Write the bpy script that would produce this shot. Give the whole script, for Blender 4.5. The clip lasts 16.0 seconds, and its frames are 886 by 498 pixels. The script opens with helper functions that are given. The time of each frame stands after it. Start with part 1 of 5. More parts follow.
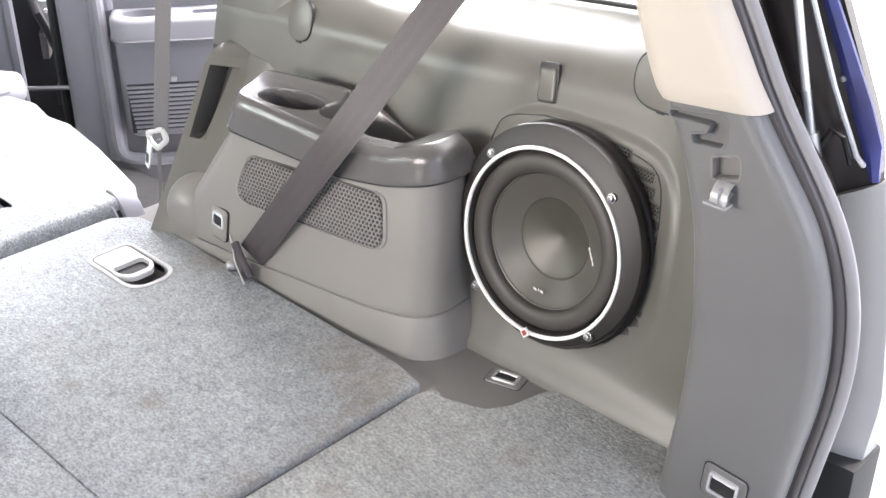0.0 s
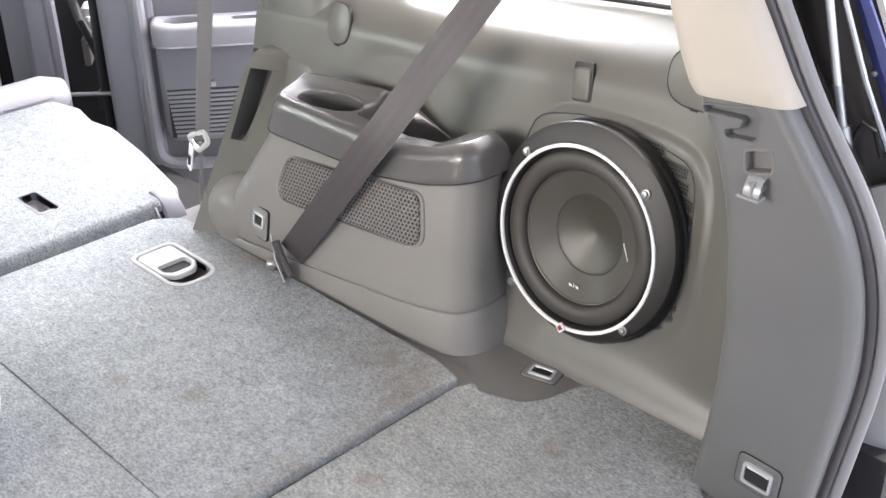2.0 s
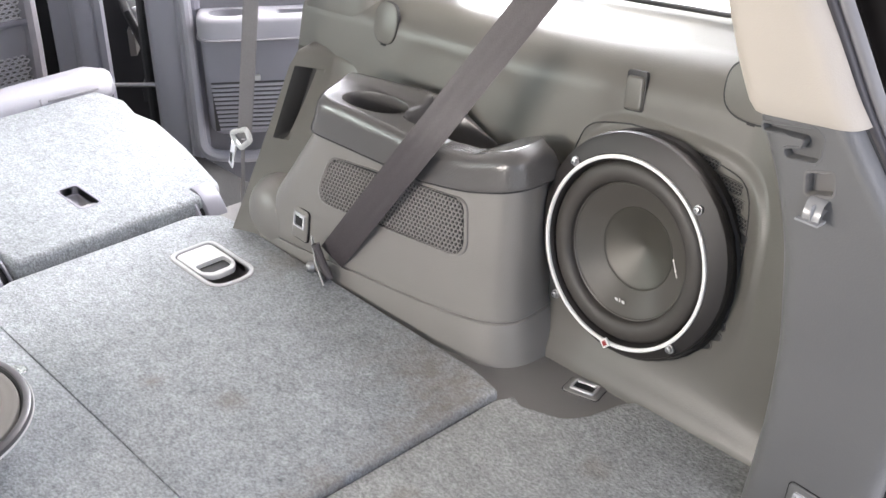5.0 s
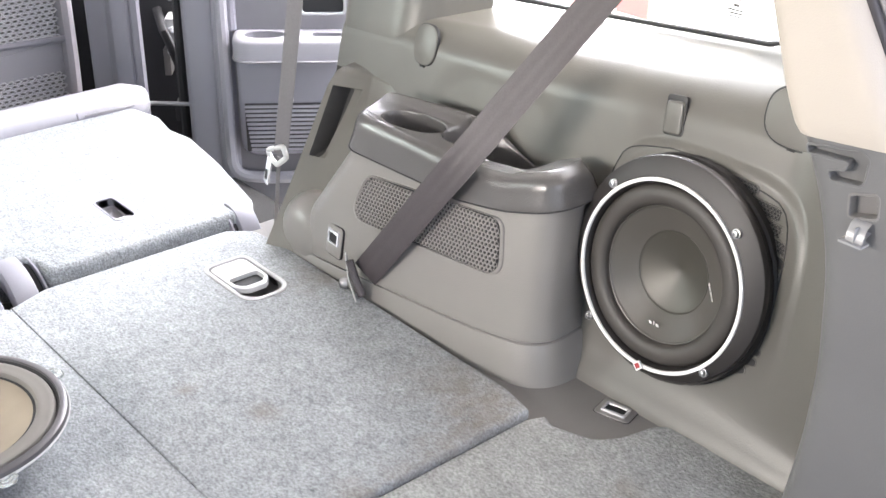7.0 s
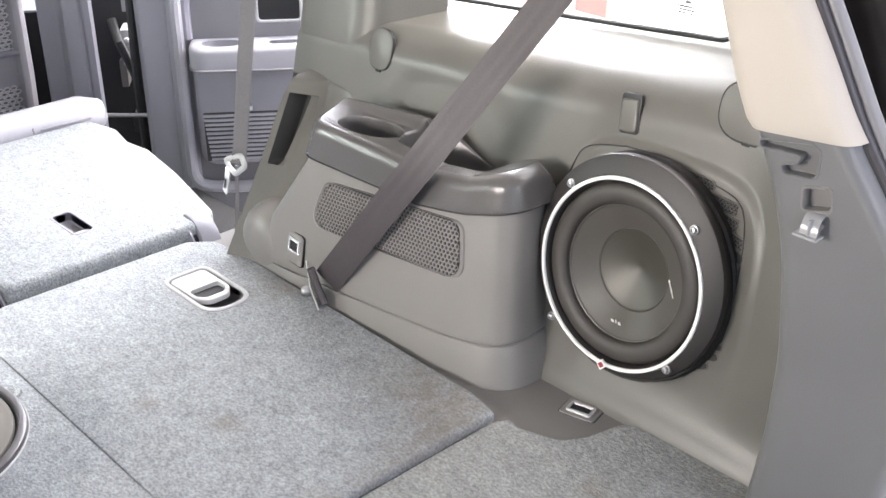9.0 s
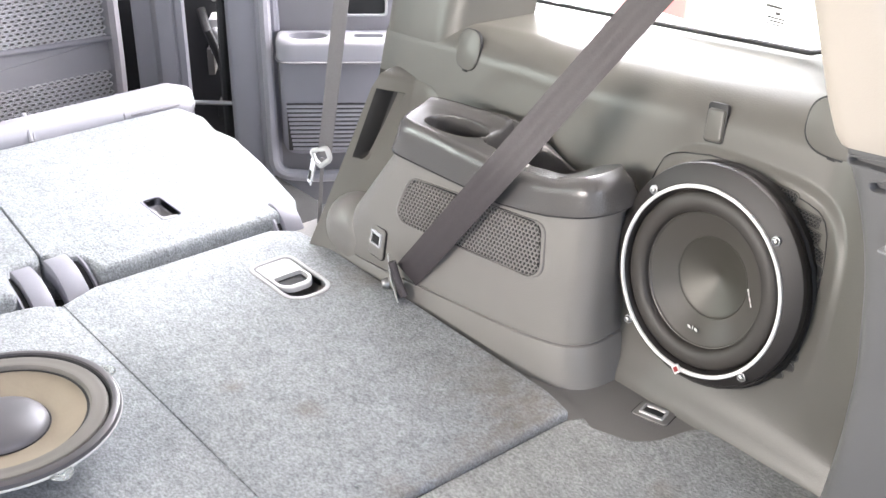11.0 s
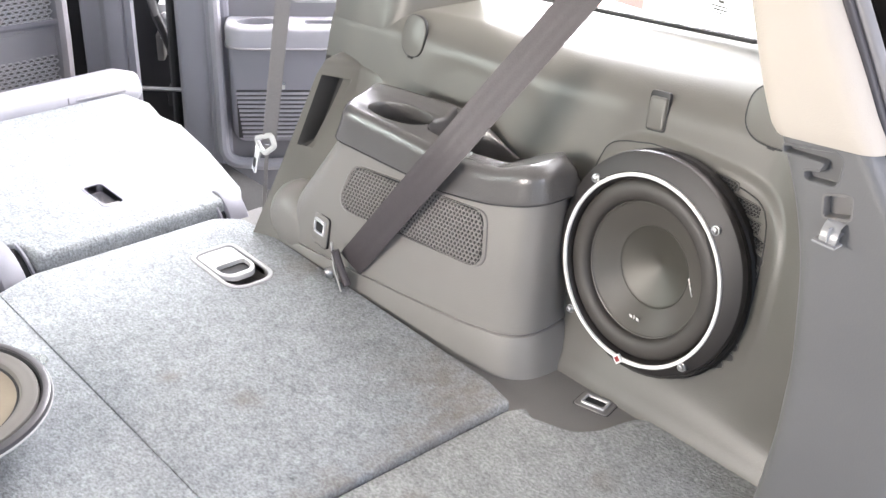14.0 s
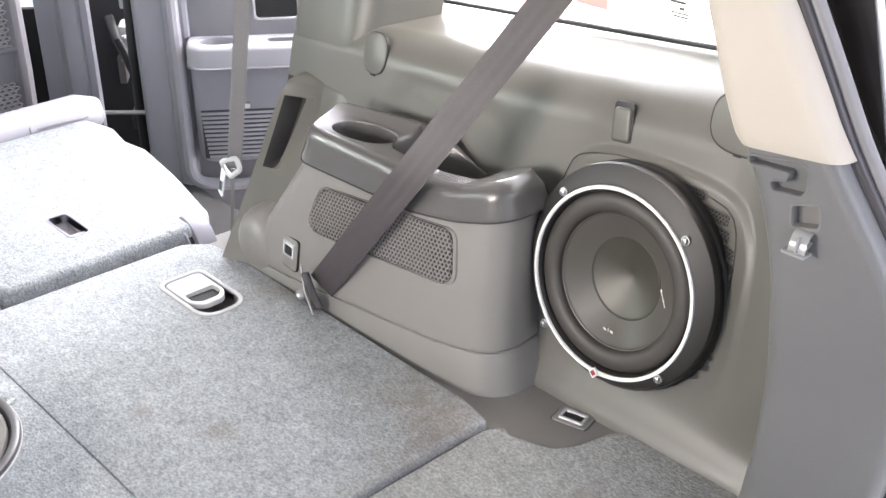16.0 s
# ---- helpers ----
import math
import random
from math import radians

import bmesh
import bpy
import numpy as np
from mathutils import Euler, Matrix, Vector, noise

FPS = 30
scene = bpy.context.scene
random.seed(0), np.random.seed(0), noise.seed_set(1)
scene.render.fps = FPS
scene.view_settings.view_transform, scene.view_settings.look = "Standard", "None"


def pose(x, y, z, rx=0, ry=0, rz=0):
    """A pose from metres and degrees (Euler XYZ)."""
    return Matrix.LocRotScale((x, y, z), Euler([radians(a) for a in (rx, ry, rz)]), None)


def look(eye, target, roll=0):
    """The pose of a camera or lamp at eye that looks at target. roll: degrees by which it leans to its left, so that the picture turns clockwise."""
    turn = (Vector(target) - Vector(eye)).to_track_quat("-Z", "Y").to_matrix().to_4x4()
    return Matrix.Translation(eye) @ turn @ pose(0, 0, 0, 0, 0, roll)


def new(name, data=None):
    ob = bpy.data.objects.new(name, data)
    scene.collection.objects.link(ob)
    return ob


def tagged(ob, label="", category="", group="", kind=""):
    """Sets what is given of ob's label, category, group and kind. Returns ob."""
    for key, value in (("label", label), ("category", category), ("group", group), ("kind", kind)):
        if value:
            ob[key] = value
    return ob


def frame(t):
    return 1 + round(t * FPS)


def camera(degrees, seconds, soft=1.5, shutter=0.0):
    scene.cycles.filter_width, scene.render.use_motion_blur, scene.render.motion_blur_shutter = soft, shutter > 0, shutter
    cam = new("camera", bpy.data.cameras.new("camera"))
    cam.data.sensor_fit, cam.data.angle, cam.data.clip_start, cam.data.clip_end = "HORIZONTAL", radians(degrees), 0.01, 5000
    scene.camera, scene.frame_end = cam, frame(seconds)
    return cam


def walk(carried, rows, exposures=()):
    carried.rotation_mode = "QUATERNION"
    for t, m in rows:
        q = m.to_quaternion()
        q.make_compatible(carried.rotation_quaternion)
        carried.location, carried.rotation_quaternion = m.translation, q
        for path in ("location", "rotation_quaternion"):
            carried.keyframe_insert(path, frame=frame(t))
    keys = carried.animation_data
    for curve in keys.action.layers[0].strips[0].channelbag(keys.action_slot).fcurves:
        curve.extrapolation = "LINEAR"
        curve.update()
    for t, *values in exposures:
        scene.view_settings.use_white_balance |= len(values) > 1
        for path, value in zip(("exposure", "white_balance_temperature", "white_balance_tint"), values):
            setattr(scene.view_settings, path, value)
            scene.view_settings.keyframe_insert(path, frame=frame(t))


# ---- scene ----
cam = camera(42.1, 16.0)
PATH = [
    (0, (0.804, -0.799, 0.817), (-0.409, 0.459, -0.155), -0.0),
    (0.5, (0.817, -0.833, 0.822), (-0.415, 0.433, -0.116), -0.4),
    (1, (0.826, -0.837, 0.823), (-0.422, 0.406, -0.124), -0.9),
    (1.5, (0.826, -0.833, 0.819), (-0.426, 0.408, -0.127), -0.8),
    (2, (0.821, -0.826, 0.818), (-0.436, 0.399, -0.141), -1.0),
    (2.5, (0.811, -0.824, 0.814), (-0.456, 0.379, -0.159), -1.0),
    (3, (0.803, -0.81, 0.817), (-0.478, 0.383, -0.15), -1.2),
    (3.5, (0.804, -0.8, 0.817), (-0.451, 0.424, -0.147), -0.2),
    (4, (0.799, -0.797, 0.821), (-0.441, 0.431, -0.157), 0.2),
    (4.5, (0.792, -0.796, 0.824), (-0.466, 0.421, -0.144), 0.0),
    (5, (0.789, -0.799, 0.823), (-0.51, 0.368, -0.152), -0.6),
    (5.2, (0.788, -0.801, 0.82), (-0.52, 0.349, -0.164), -0.8),
    (7.3, (0.785, -0.834, 0.807), (-0.553, 0.339, -0.106), 0.9),
    (7.5, (0.785, -0.828, 0.81), (-0.547, 0.352, -0.103), 0.8),
    (8, (0.786, -0.826, 0.808), (-0.504, 0.404, -0.099), 0.5),
    (8.2, (0.794, -0.82, 0.805), (-0.503, 0.412, -0.089), 0.5),
    (10.3, (0.78, -0.824, 0.825), (-0.538, 0.324, -0.147), -0.7),
    (10.5, (0.781, -0.831, 0.831), (-0.564, 0.294, -0.132), -0.8),
    (11, (0.791, -0.855, 0.83), (-0.577, 0.269, -0.099), 0.5),
    (11.5, (0.792, -0.866, 0.821), (-0.568, 0.247, -0.134), 1.3),
    (12, (0.779, -0.876, 0.817), (-0.583, 0.219, -0.156), 1.2),
    (12.5, (0.782, -0.848, 0.818), (-0.596, 0.233, -0.148), 1.2),
    (13, (0.785, -0.835, 0.821), (-0.567, 0.284, -0.137), 1.8),
    (13.5, (0.791, -0.827, 0.827), (-0.546, 0.318, -0.121), 1.9),
    (14, (0.8, -0.822, 0.82), (-0.525, 0.343, -0.123), 1.6),
    (14.5, (0.798, -0.824, 0.825), (-0.512, 0.361, -0.112), 2.0),
    (15, (0.792, -0.828, 0.829), (-0.536, 0.343, -0.101), 0.7),
    (15.5, (0.79, -0.813, 0.829), (-0.539, 0.349, -0.112), -0.1),
    (16, (0.79, -0.8, 0.832), (-0.511, 0.395, -0.107), -0.3),
]
walk(cam, [(t, look(eye, target, roll)) for t, eye, target, roll in PATH], exposures=[(0, 0.95, 6460, 16), (1, 0.98, 6460, 16), (1.5, 0.75, 6460, 16), (2, 0.69, 6460, 16), (2.5, 0.6, 6460, 16), (3, 0.57, 6460, 16), (4, 0.56, 6460, 16), (4.5, 0.61, 6460, 16), (5, 0.62, 6460, 16), (7.5, 1.03, 6460, 16), (8, 0.93, 6460, 16), (10.5, 0.76, 6460, 16), (11, 0.96, 6460, 16), (11.5, 1.14, 6460, 16), (12, 1.29, 6460, 16), (12.5, 1.19, 6460, 16), (13, 1.25, 6460, 16), (13.5, 1.13, 6460, 16), (14, 1.02, 6460, 16), (15, 0.89, 6460, 16), (16, 0.87, 6460, 16)])

from mathutils.geometry import delaunay_2d_cdt

# ---- world and light ----
world = bpy.data.worlds.new("sky")
scene.world = world
world.use_nodes = True
wn = world.node_tree.nodes
sky = wn.new("ShaderNodeTexSky")
sky.sky_type, sky.sun_disc = "NISHITA", False
sky.sun_elevation, sky.sun_rotation = radians(62), radians(34)
world.node_tree.links.new(sky.outputs[0], wn["Background"].inputs[0])
wn["Background"].inputs[1].default_value = 0.15
sun_data = bpy.data.lights.new("sun", "SUN")
sun_data.energy, sun_data.angle, sun_data.color = 2.6, radians(7), (1.0, 0.96, 0.9)
sun = new("sun", sun_data)
sun.matrix_world = look((1.2, 1.8, 4.2), (0, 0, 0))


def window_light(name, eye, target, wide, high, watts, color=(1, 1, 1), spread=180):
    d = bpy.data.lights.new(name, "AREA")
    d.shape, d.size, d.size_y, d.energy, d.color, d.spread = "RECTANGLE", wide, high, watts, color, radians(spread)
    ob = new(name, d)
    ob.matrix_world = look(eye, target)
    return ob


window_light("daylight_left_window", (-0.22, -1.44, 0.58), (0.05, 0.2, 0.27), 0.6, 0.32, 2.5, (1.0, 0.95, 0.86), 72)
window_light("daylight_left_door", (-1.8, -1.44, 0.57), (0.0, 0.2, 0.3), 0.3, 0.24, 7, (0.88, 1.0, 0.9))
window_light("daylight_tailgate", (2.2, -0.25, 1.2), (0.0, 0.0, 0.0), 1.5, 1.0, 16, (0.98, 0.98, 1.0))
window_light("daylight_door", (-1.1, 0.72, 0.78), (-0.95, -0.3, 0.0), 0.8, 0.45, 39, (0.95, 0.97, 1.0))
window_light("daylight_quarter_window", (-0.12, 0.36, 0.6), (-0.3, -0.45, 0.0), 0.55, 0.3, 1.2, (1.0, 0.98, 0.96))


# ---- materials ----
def material(name, color, rough=0.6, metal=0.0, var=0.12, var_scale=6.0, grain=0.0, grain_scale=700.0,
             bump=0.15, bump_scale=900.0, bump_dist=0.0006, cells=False, spec=0.5, stain_sheen=None, stain_sheen_amount=0.0):
    """A surface with slow and fine variation of colour and a fine relief."""
    m = bpy.data.materials.new(name)
    m.use_nodes = True
    nt = m.node_tree
    n, link = nt.nodes, nt.links.new
    b = n["Principled BSDF"]
    b.inputs["Metallic"].default_value = metal
    b.inputs["Specular IOR Level"].default_value = spec
    tc = n.new("ShaderNodeTexCoord")
    slow = n.new("ShaderNodeTexNoise")
    slow.inputs["Scale"].default_value, slow.inputs["Detail"].default_value = var_scale, 5
    link(tc.outputs["Object"], slow.inputs["Vector"])
    ramp = n.new("ShaderNodeMapRange")
    ramp.inputs["From Min"].default_value, ramp.inputs["From Max"].default_value = 0.3, 0.7
    ramp.inputs["To Min"].default_value, ramp.inputs["To Max"].default_value = 1 - var, 1 + var
    link(slow.outputs["Fac"], ramp.inputs["Value"])
    mul = n.new("ShaderNodeVectorMath")
    mul.operation = "SCALE"
    mul.inputs[0].default_value = color
    link(ramp.outputs[0], mul.inputs["Scale"])
    out = mul.outputs[0]
    if grain:
        fine = n.new("ShaderNodeTexNoise")
        fine.inputs["Scale"].default_value, fine.inputs["Detail"].default_value = grain_scale, 3
        link(tc.outputs["Object"], fine.inputs["Vector"])
        r2 = n.new("ShaderNodeMapRange")
        r2.inputs["From Min"].default_value, r2.inputs["From Max"].default_value = 0.3, 0.7
        r2.inputs["To Min"].default_value, r2.inputs["To Max"].default_value = 1 - grain, 1 + grain
        link(fine.outputs["Fac"], r2.inputs["Value"])
        mul2 = n.new("ShaderNodeVectorMath")
        mul2.operation = "SCALE"
        link(out, mul2.inputs[0])
        link(r2.outputs[0], mul2.inputs["Scale"])
        out = mul2.outputs[0]
    if stain_sheen:
        blot = n.new("ShaderNodeTexNoise")
        blot.inputs["Scale"].default_value, blot.inputs["Detail"].default_value = 9.0, 6
        link(tc.outputs["Object"], blot.inputs["Vector"])
        r3 = n.new("ShaderNodeMapRange")
        r3.inputs["From Min"].default_value, r3.inputs["From Max"].default_value = 0.55, 0.78
        r3.inputs["To Min"].default_value, r3.inputs["To Max"].default_value = 0.0, stain_sheen_amount
        link(blot.outputs["Fac"], r3.inputs["Value"])
        mix = n.new("ShaderNodeMix")
        mix.data_type = "RGBA"
        link(r3.outputs[0], mix.inputs["Factor"])
        link(out, mix.inputs["A"])
        mix.inputs["B"].default_value = (*stain_sheen, 1)
        out = mix.outputs["Result"]
    link(out, b.inputs["Base Color"])
    r4 = n.new("ShaderNodeMapRange")
    r4.inputs["To Min"].default_value, r4.inputs["To Max"].default_value = max(0.02, rough - 0.03), min(1, rough + 0.03)
    link(slow.outputs["Fac"], r4.inputs["Value"])
    link(r4.outputs[0], b.inputs["Roughness"])
    if bump:
        if cells:
            tex = n.new("ShaderNodeTexVoronoi")
            tex.inputs["Scale"].default_value = bump_scale
            src = tex.outputs["Distance"]
        else:
            tex = n.new("ShaderNodeTexNoise")
            tex.inputs["Scale"].default_value, tex.inputs["Detail"].default_value = bump_scale, 3
            src = tex.outputs["Fac"]
        link(tc.outputs["Object"], tex.inputs["Vector"])
        bp = n.new("ShaderNodeBump")
        bp.inputs["Strength"].default_value, bp.inputs["Distance"].default_value = bump, bump_dist
        link(src, bp.inputs["Height"])
        link(bp.outputs[0], b.inputs["Normal"])
    return m


def carpet(name, color, soil_and_edge):
    """Cut pile: fibres that lean one way, mottled tufts, and a few brown smudges and edge tones at (x, y, radius)."""
    m = material(name, color, 0.95, var=0.07, var_scale=38, bump=0, spec=0.08)
    nt = m.node_tree
    n, link = nt.nodes, nt.links.new
    b = n["Principled BSDF"]
    out = b.inputs["Base Color"].links[0].from_socket
    geo = n.new("ShaderNodeNewGeometry")

    def noise(scale, stretch, spin, detail=3.0, rough=0.6):
        mp = n.new("ShaderNodeMapping")
        mp.inputs["Rotation"].default_value, mp.inputs["Scale"].default_value = (0, 0, spin), (stretch, 1, 1)
        tx = n.new("ShaderNodeTexNoise")
        tx.inputs["Scale"].default_value, tx.inputs["Detail"].default_value, tx.inputs["Roughness"].default_value = scale, detail, rough
        link(geo.outputs["Position"], mp.inputs["Vector"])
        link(mp.outputs[0], tx.inputs["Vector"])
        return tx.outputs["Fac"]

    def mapped(fac, lo, hi, a, c):
        r = n.new("ShaderNodeMapRange")
        for key, v in zip(("From Min", "From Max", "To Min", "To Max"), (lo, hi, a, c)):
            r.inputs[key].default_value = v
        link(fac, r.inputs["Value"])
        return r.outputs[0]

    fibre, tuft, drift = noise(330, 0.7, 0.5, 2, 0.6), noise(120, 0.7, 0.3, 3, 0.6), noise(14, 0.7, 0.9, 5)
    for fac, lo, hi, a, c in ((fibre, 0.3, 0.7, 0.67, 1.33), (tuft, 0.3, 0.7, 0.86, 1.14), (tuft, 0.2, 0.36, 0.7, 1.0), (drift, 0.3, 0.7, 0.92, 1.08)):
        sc = n.new("ShaderNodeVectorMath")
        sc.operation = "SCALE"
        link(out, sc.inputs[0])
        link(mapped(fac, lo, hi, a, c), sc.inputs["Scale"])
        out = sc.outputs[0]
    for x, y, rad in soil_and_edge:
        far = n.new("ShaderNodeVectorMath")
        far.operation = "DISTANCE"
        far.inputs[1].default_value = (x, y, 0.003)
        link(geo.outputs["Position"], far.inputs[0])
        add = n.new("ShaderNodeMath")
        add.operation = "MULTIPLY_ADD"
        add.inputs[1].default_value, add.inputs[2].default_value = rad * 2.4, -rad * 1.2
        link(noise(30, 1.0, 0.0, 5, 0.7), add.inputs[0])
        near = n.new("ShaderNodeMath")
        near.operation = "ADD"
        link(far.outputs["Value"], near.inputs[0])
        link(add.outputs[0], near.inputs[1])
        mix = n.new("ShaderNodeMix")
        mix.data_type = "RGBA"
        link(mapped(near.outputs[0], 0.0, rad, 0.48, 0.0), mix.inputs["Factor"])
        link(out, mix.inputs["A"])
        mix.inputs["B"].default_value = (0.16, 0.13, 0.1, 1)
        out = mix.outputs["Result"]
    link(out, b.inputs["Base Color"])
    bp = n.new("ShaderNodeBump")
    bp.inputs["Strength"].default_value, bp.inputs["Distance"].default_value = 0.9, 0.002
    link(fibre, bp.inputs["Height"])
    link(bp.outputs[0], b.inputs["Normal"])
    return m


PANEL = material("grained_panel_plastic", (0.131, 0.126, 0.111), 0.35, var=0.07, bump=0.16, bump_scale=480, bump_dist=0.0006, cells=True)
PANEL_COOL = material("grained_pillar_plastic", (0.138, 0.137, 0.135), 0.36, var=0.06, bump=0.22, bump_scale=480, cells=True)
CONSOLE = material("console_plastic", (0.212, 0.2, 0.187), 0.29, var=0.06, bump=0.3, bump_scale=700, cells=True)
# Darker than the panels, to paint the shade inside pocket and recesses.
POCKET = material("shaded_recess_plastic", (0.045, 0.044, 0.043), 0.5, var=0.08, bump=0.25, bump_scale=600, cells=True)
TRAY = material("dark_tray_plastic", (0.085, 0.081, 0.078), 0.25, var=0.06, spec=0.8, bump=0.4, bump_scale=300, bump_dist=0.0008, cells=True)
DARK_TRIM = material("dark_floor_trim", (0.172, 0.164, 0.157), 0.36, var=0.08, bump=0.3, bump_scale=650, cells=True)
# The points near x 0 brown the seat's front edge.
CARPET = carpet("grey_cut_pile_carpet", (0.262, 0.275, 0.283), [(-0.1, -0.02, 0.09), (-0.03, -0.05, 0.07), (0.0, -0.12, 0.06), (0.005, -0.19, 0.05), (0.005, -0.26, 0.05), (0.005, -0.33, 0.05), (-0.3, -0.3, 0.02), (-0.2, -0.25, 0.025), (-0.43, 0.0, 0.06)])
CARPET_LOW = carpet("grey_floor_carpet", (0.27, 0.277, 0.274), [(0.17, -0.02, 0.03), (0.12, -0.33, 0.05), (0.06, -0.2, 0.025)])
for m in (CARPET, CARPET_LOW):
    fuzz = m.node_tree.nodes["Principled BSDF"]
    fuzz.inputs["Sheen Weight"].default_value, fuzz.inputs["Sheen Roughness"].default_value = 0.2, 0.5
# Cabin floor carpet, its colour darkened to paint the shaded gap by the seats.
CABIN_SHADE = material("shaded_cabin_carpet", (0.05, 0.05, 0.05), 0.95, bump=0.8, bump_scale=400, bump_dist=0.002, spec=0.1)
VINYL = material("light_grey_vinyl", (0.31, 0.305, 0.33), 0.5, var=0.05, bump=0.3, bump_scale=500, cells=True)
DOOR_PLASTIC = material("door_plastic", (0.25, 0.244, 0.275), 0.5, var=0.05, bump=0.25, bump_scale=600, cells=True)
DOOR_DARK = material("door_lower_plastic", (0.2, 0.193, 0.208), 0.5, var=0.05, bump=0.25, bump_scale=600, cells=True)
BEIGE = material("beige_pillar_trim", (0.47, 0.423, 0.362), 0.6, var=0.04, bump=0.25, bump_scale=600, cells=True)
BELT = material("belt_webbing", (0.062, 0.053, 0.056), 0.45, var=0.08, grain=0.2, grain_scale=900, bump=0.6, bump_scale=1200)
BELT_LIGHT = material("grey_belt_webbing", (0.2, 0.19, 0.19), 0.65, var=0.08, grain=0.15, grain_scale=900, bump=0.5, bump_scale=1200)
RUBBER = material("black_rubber", (0.02, 0.02, 0.021), 0.5, var=0.1, bump=0.2, bump_scale=300)
SEAL = material("weatherstrip_rubber", (0.045, 0.04, 0.042), 0.42, var=0.1, bump=0.15, bump_scale=300)
SEAL_LIP = material("grey_painted_flange", (0.2, 0.195, 0.2), 0.4, var=0.05, bump=0.05)
MDF = material("black_spacer_ring", (0.016, 0.014, 0.013), 0.6, var=0.15, bump=0.5, bump_scale=160, bump_dist=0.001)
GASKET = material("black_trim_ring", (0.024, 0.021, 0.02), 0.5, var=0.08, bump=0.15, bump_scale=500)
SURROUND = material("rubber_surround", (0.046, 0.041, 0.036), 0.52, var=0.06, bump=0.1, bump_scale=500)
CONE = material("black_cone", (0.075, 0.069, 0.06), 0.33, var=0.06, bump=0.1, bump_scale=500)
CAP = material("black_dust_cap", (0.06, 0.056, 0.046), 0.42, var=0.05, bump=0.05, bump_scale=500)
WHITE = material("white_ring_plastic", (0.8, 0.79, 0.76), 0.4, var=0.04, bump=0.05)
RED = material("red_badge", (0.3, 0.04, 0.04), 0.4, var=0.05, bump=0.05)
CHROME = material("bright_metal", (0.85, 0.85, 0.86), 0.22, metal=0.6, var=0.05, bump=0.05)
STEEL = material("brushed_steel", (0.45, 0.45, 0.46), 0.38, metal=1.0, var=0.08, bump=0.1)
PLATE = material("silver_handle_plastic", (0.52, 0.52, 0.51), 0.4, var=0.04, bump=0.1)
BEZEL = material("grey_bezel_plastic", (0.42, 0.42, 0.42), 0.45, var=0.04, bump=0.15, bump_scale=600)
CLEAR = material("milky_hook_plastic", (0.3, 0.3, 0.3), 0.2, var=0.05, bump=0.05)
# For black parts, and for the shade of hollows modelled as flat sheets.
BLACK = material("black_and_hollow_shade", (0.012, 0.012, 0.013), 0.7, var=0.1, bump=0.1)
# The lifted black and its brown blots paint in reflections of the outdoors.
BLACK_GLOSS = material("black_gloss_paint", (0.055, 0.048, 0.045), 0.16, var=0.2, bump=0.02, stain_sheen=(0.1, 0.085, 0.075), stain_sheen_amount=0.6)
BLUE = material("blue_paint", (0.05, 0.06, 0.22), 0.35, var=0.25, var_scale=30, bump=0.02, stain_sheen=(0.03, 0.03, 0.04), stain_sheen_amount=0.9)
BODY = material("grey_body_plastic", (0.37, 0.365, 0.355), 0.5, var=0.06, bump=0.05)
TAN = material("tan_paper_cone", (0.235, 0.195, 0.145), 0.6, var=0.08, var_scale=20, bump=0.3, bump_scale=200)
SILVER_CAP = material("silver_grey_dome", (0.14, 0.136, 0.145), 0.5, metal=0.4, var=0.05, bump=0.05)
RIM = material("grey_speaker_rim", (0.075, 0.071, 0.075), 0.38, var=0.06, bump=0.1)
ROLL = material("foam_roll", (0.15, 0.14, 0.126), 0.5, var=0.08, bump=0.1)
NET = material("pocket_net_cord", (0.5, 0.49, 0.51), 0.8, var=0.05, bump=0.3)
SEAT_BACK = material("seat_back_fabric", (0.32, 0.31, 0.33), 0.8, var=0.06, grain=0.1, bump=0.3, bump_scale=500)
HEADLINER = material("headliner", (0.6, 0.57, 0.52), 0.9, var=0.05, bump=0.3)
# Daylight and haze beyond the glass are painted as emission on wall and banners.
GLOW = bpy.data.materials.new("glowing_backdrop_wall")
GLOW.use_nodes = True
PINK = bpy.data.materials.new("glowing_pink_cloth")
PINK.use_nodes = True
BANNER = bpy.data.materials.new("glowing_red_cloth")
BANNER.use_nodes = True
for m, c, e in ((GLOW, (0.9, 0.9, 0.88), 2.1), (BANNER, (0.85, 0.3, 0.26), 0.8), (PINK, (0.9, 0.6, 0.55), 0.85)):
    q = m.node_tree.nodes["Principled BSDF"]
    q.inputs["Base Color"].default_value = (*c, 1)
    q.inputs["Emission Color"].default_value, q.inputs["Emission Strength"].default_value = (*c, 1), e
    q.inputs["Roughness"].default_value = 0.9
CONCRETE = material("pale_concrete", (0.62, 0.61, 0.58), 0.85, var=0.1, var_scale=2, grain=0.08, grain_scale=90, bump=0.2, bump_scale=60)

# a fine diamond relief on the tray
tn = TRAY.node_tree.nodes
dia = [q for q in tn if q.bl_idname == "ShaderNodeTexVoronoi"][0]
dia.distance, dia.inputs["Randomness"].default_value = "CHEBYCHEV", 0.12
turn = tn.new("ShaderNodeMapping")
turn.inputs["Rotation"].default_value = (0.2, radians(45), 0.0)
TRAY.node_tree.links.new([q for q in tn if q.bl_idname == "ShaderNodeTexCoord"][0].outputs["Object"], turn.inputs["Vector"])
TRAY.node_tree.links.new(turn.outputs[0], dia.inputs["Vector"])

# a brushed sheen that runs round the dust cap
capn = CAP.node_tree
tan = capn.nodes.new("ShaderNodeTangent")
tan.direction_type, tan.axis = "RADIAL", "Z"
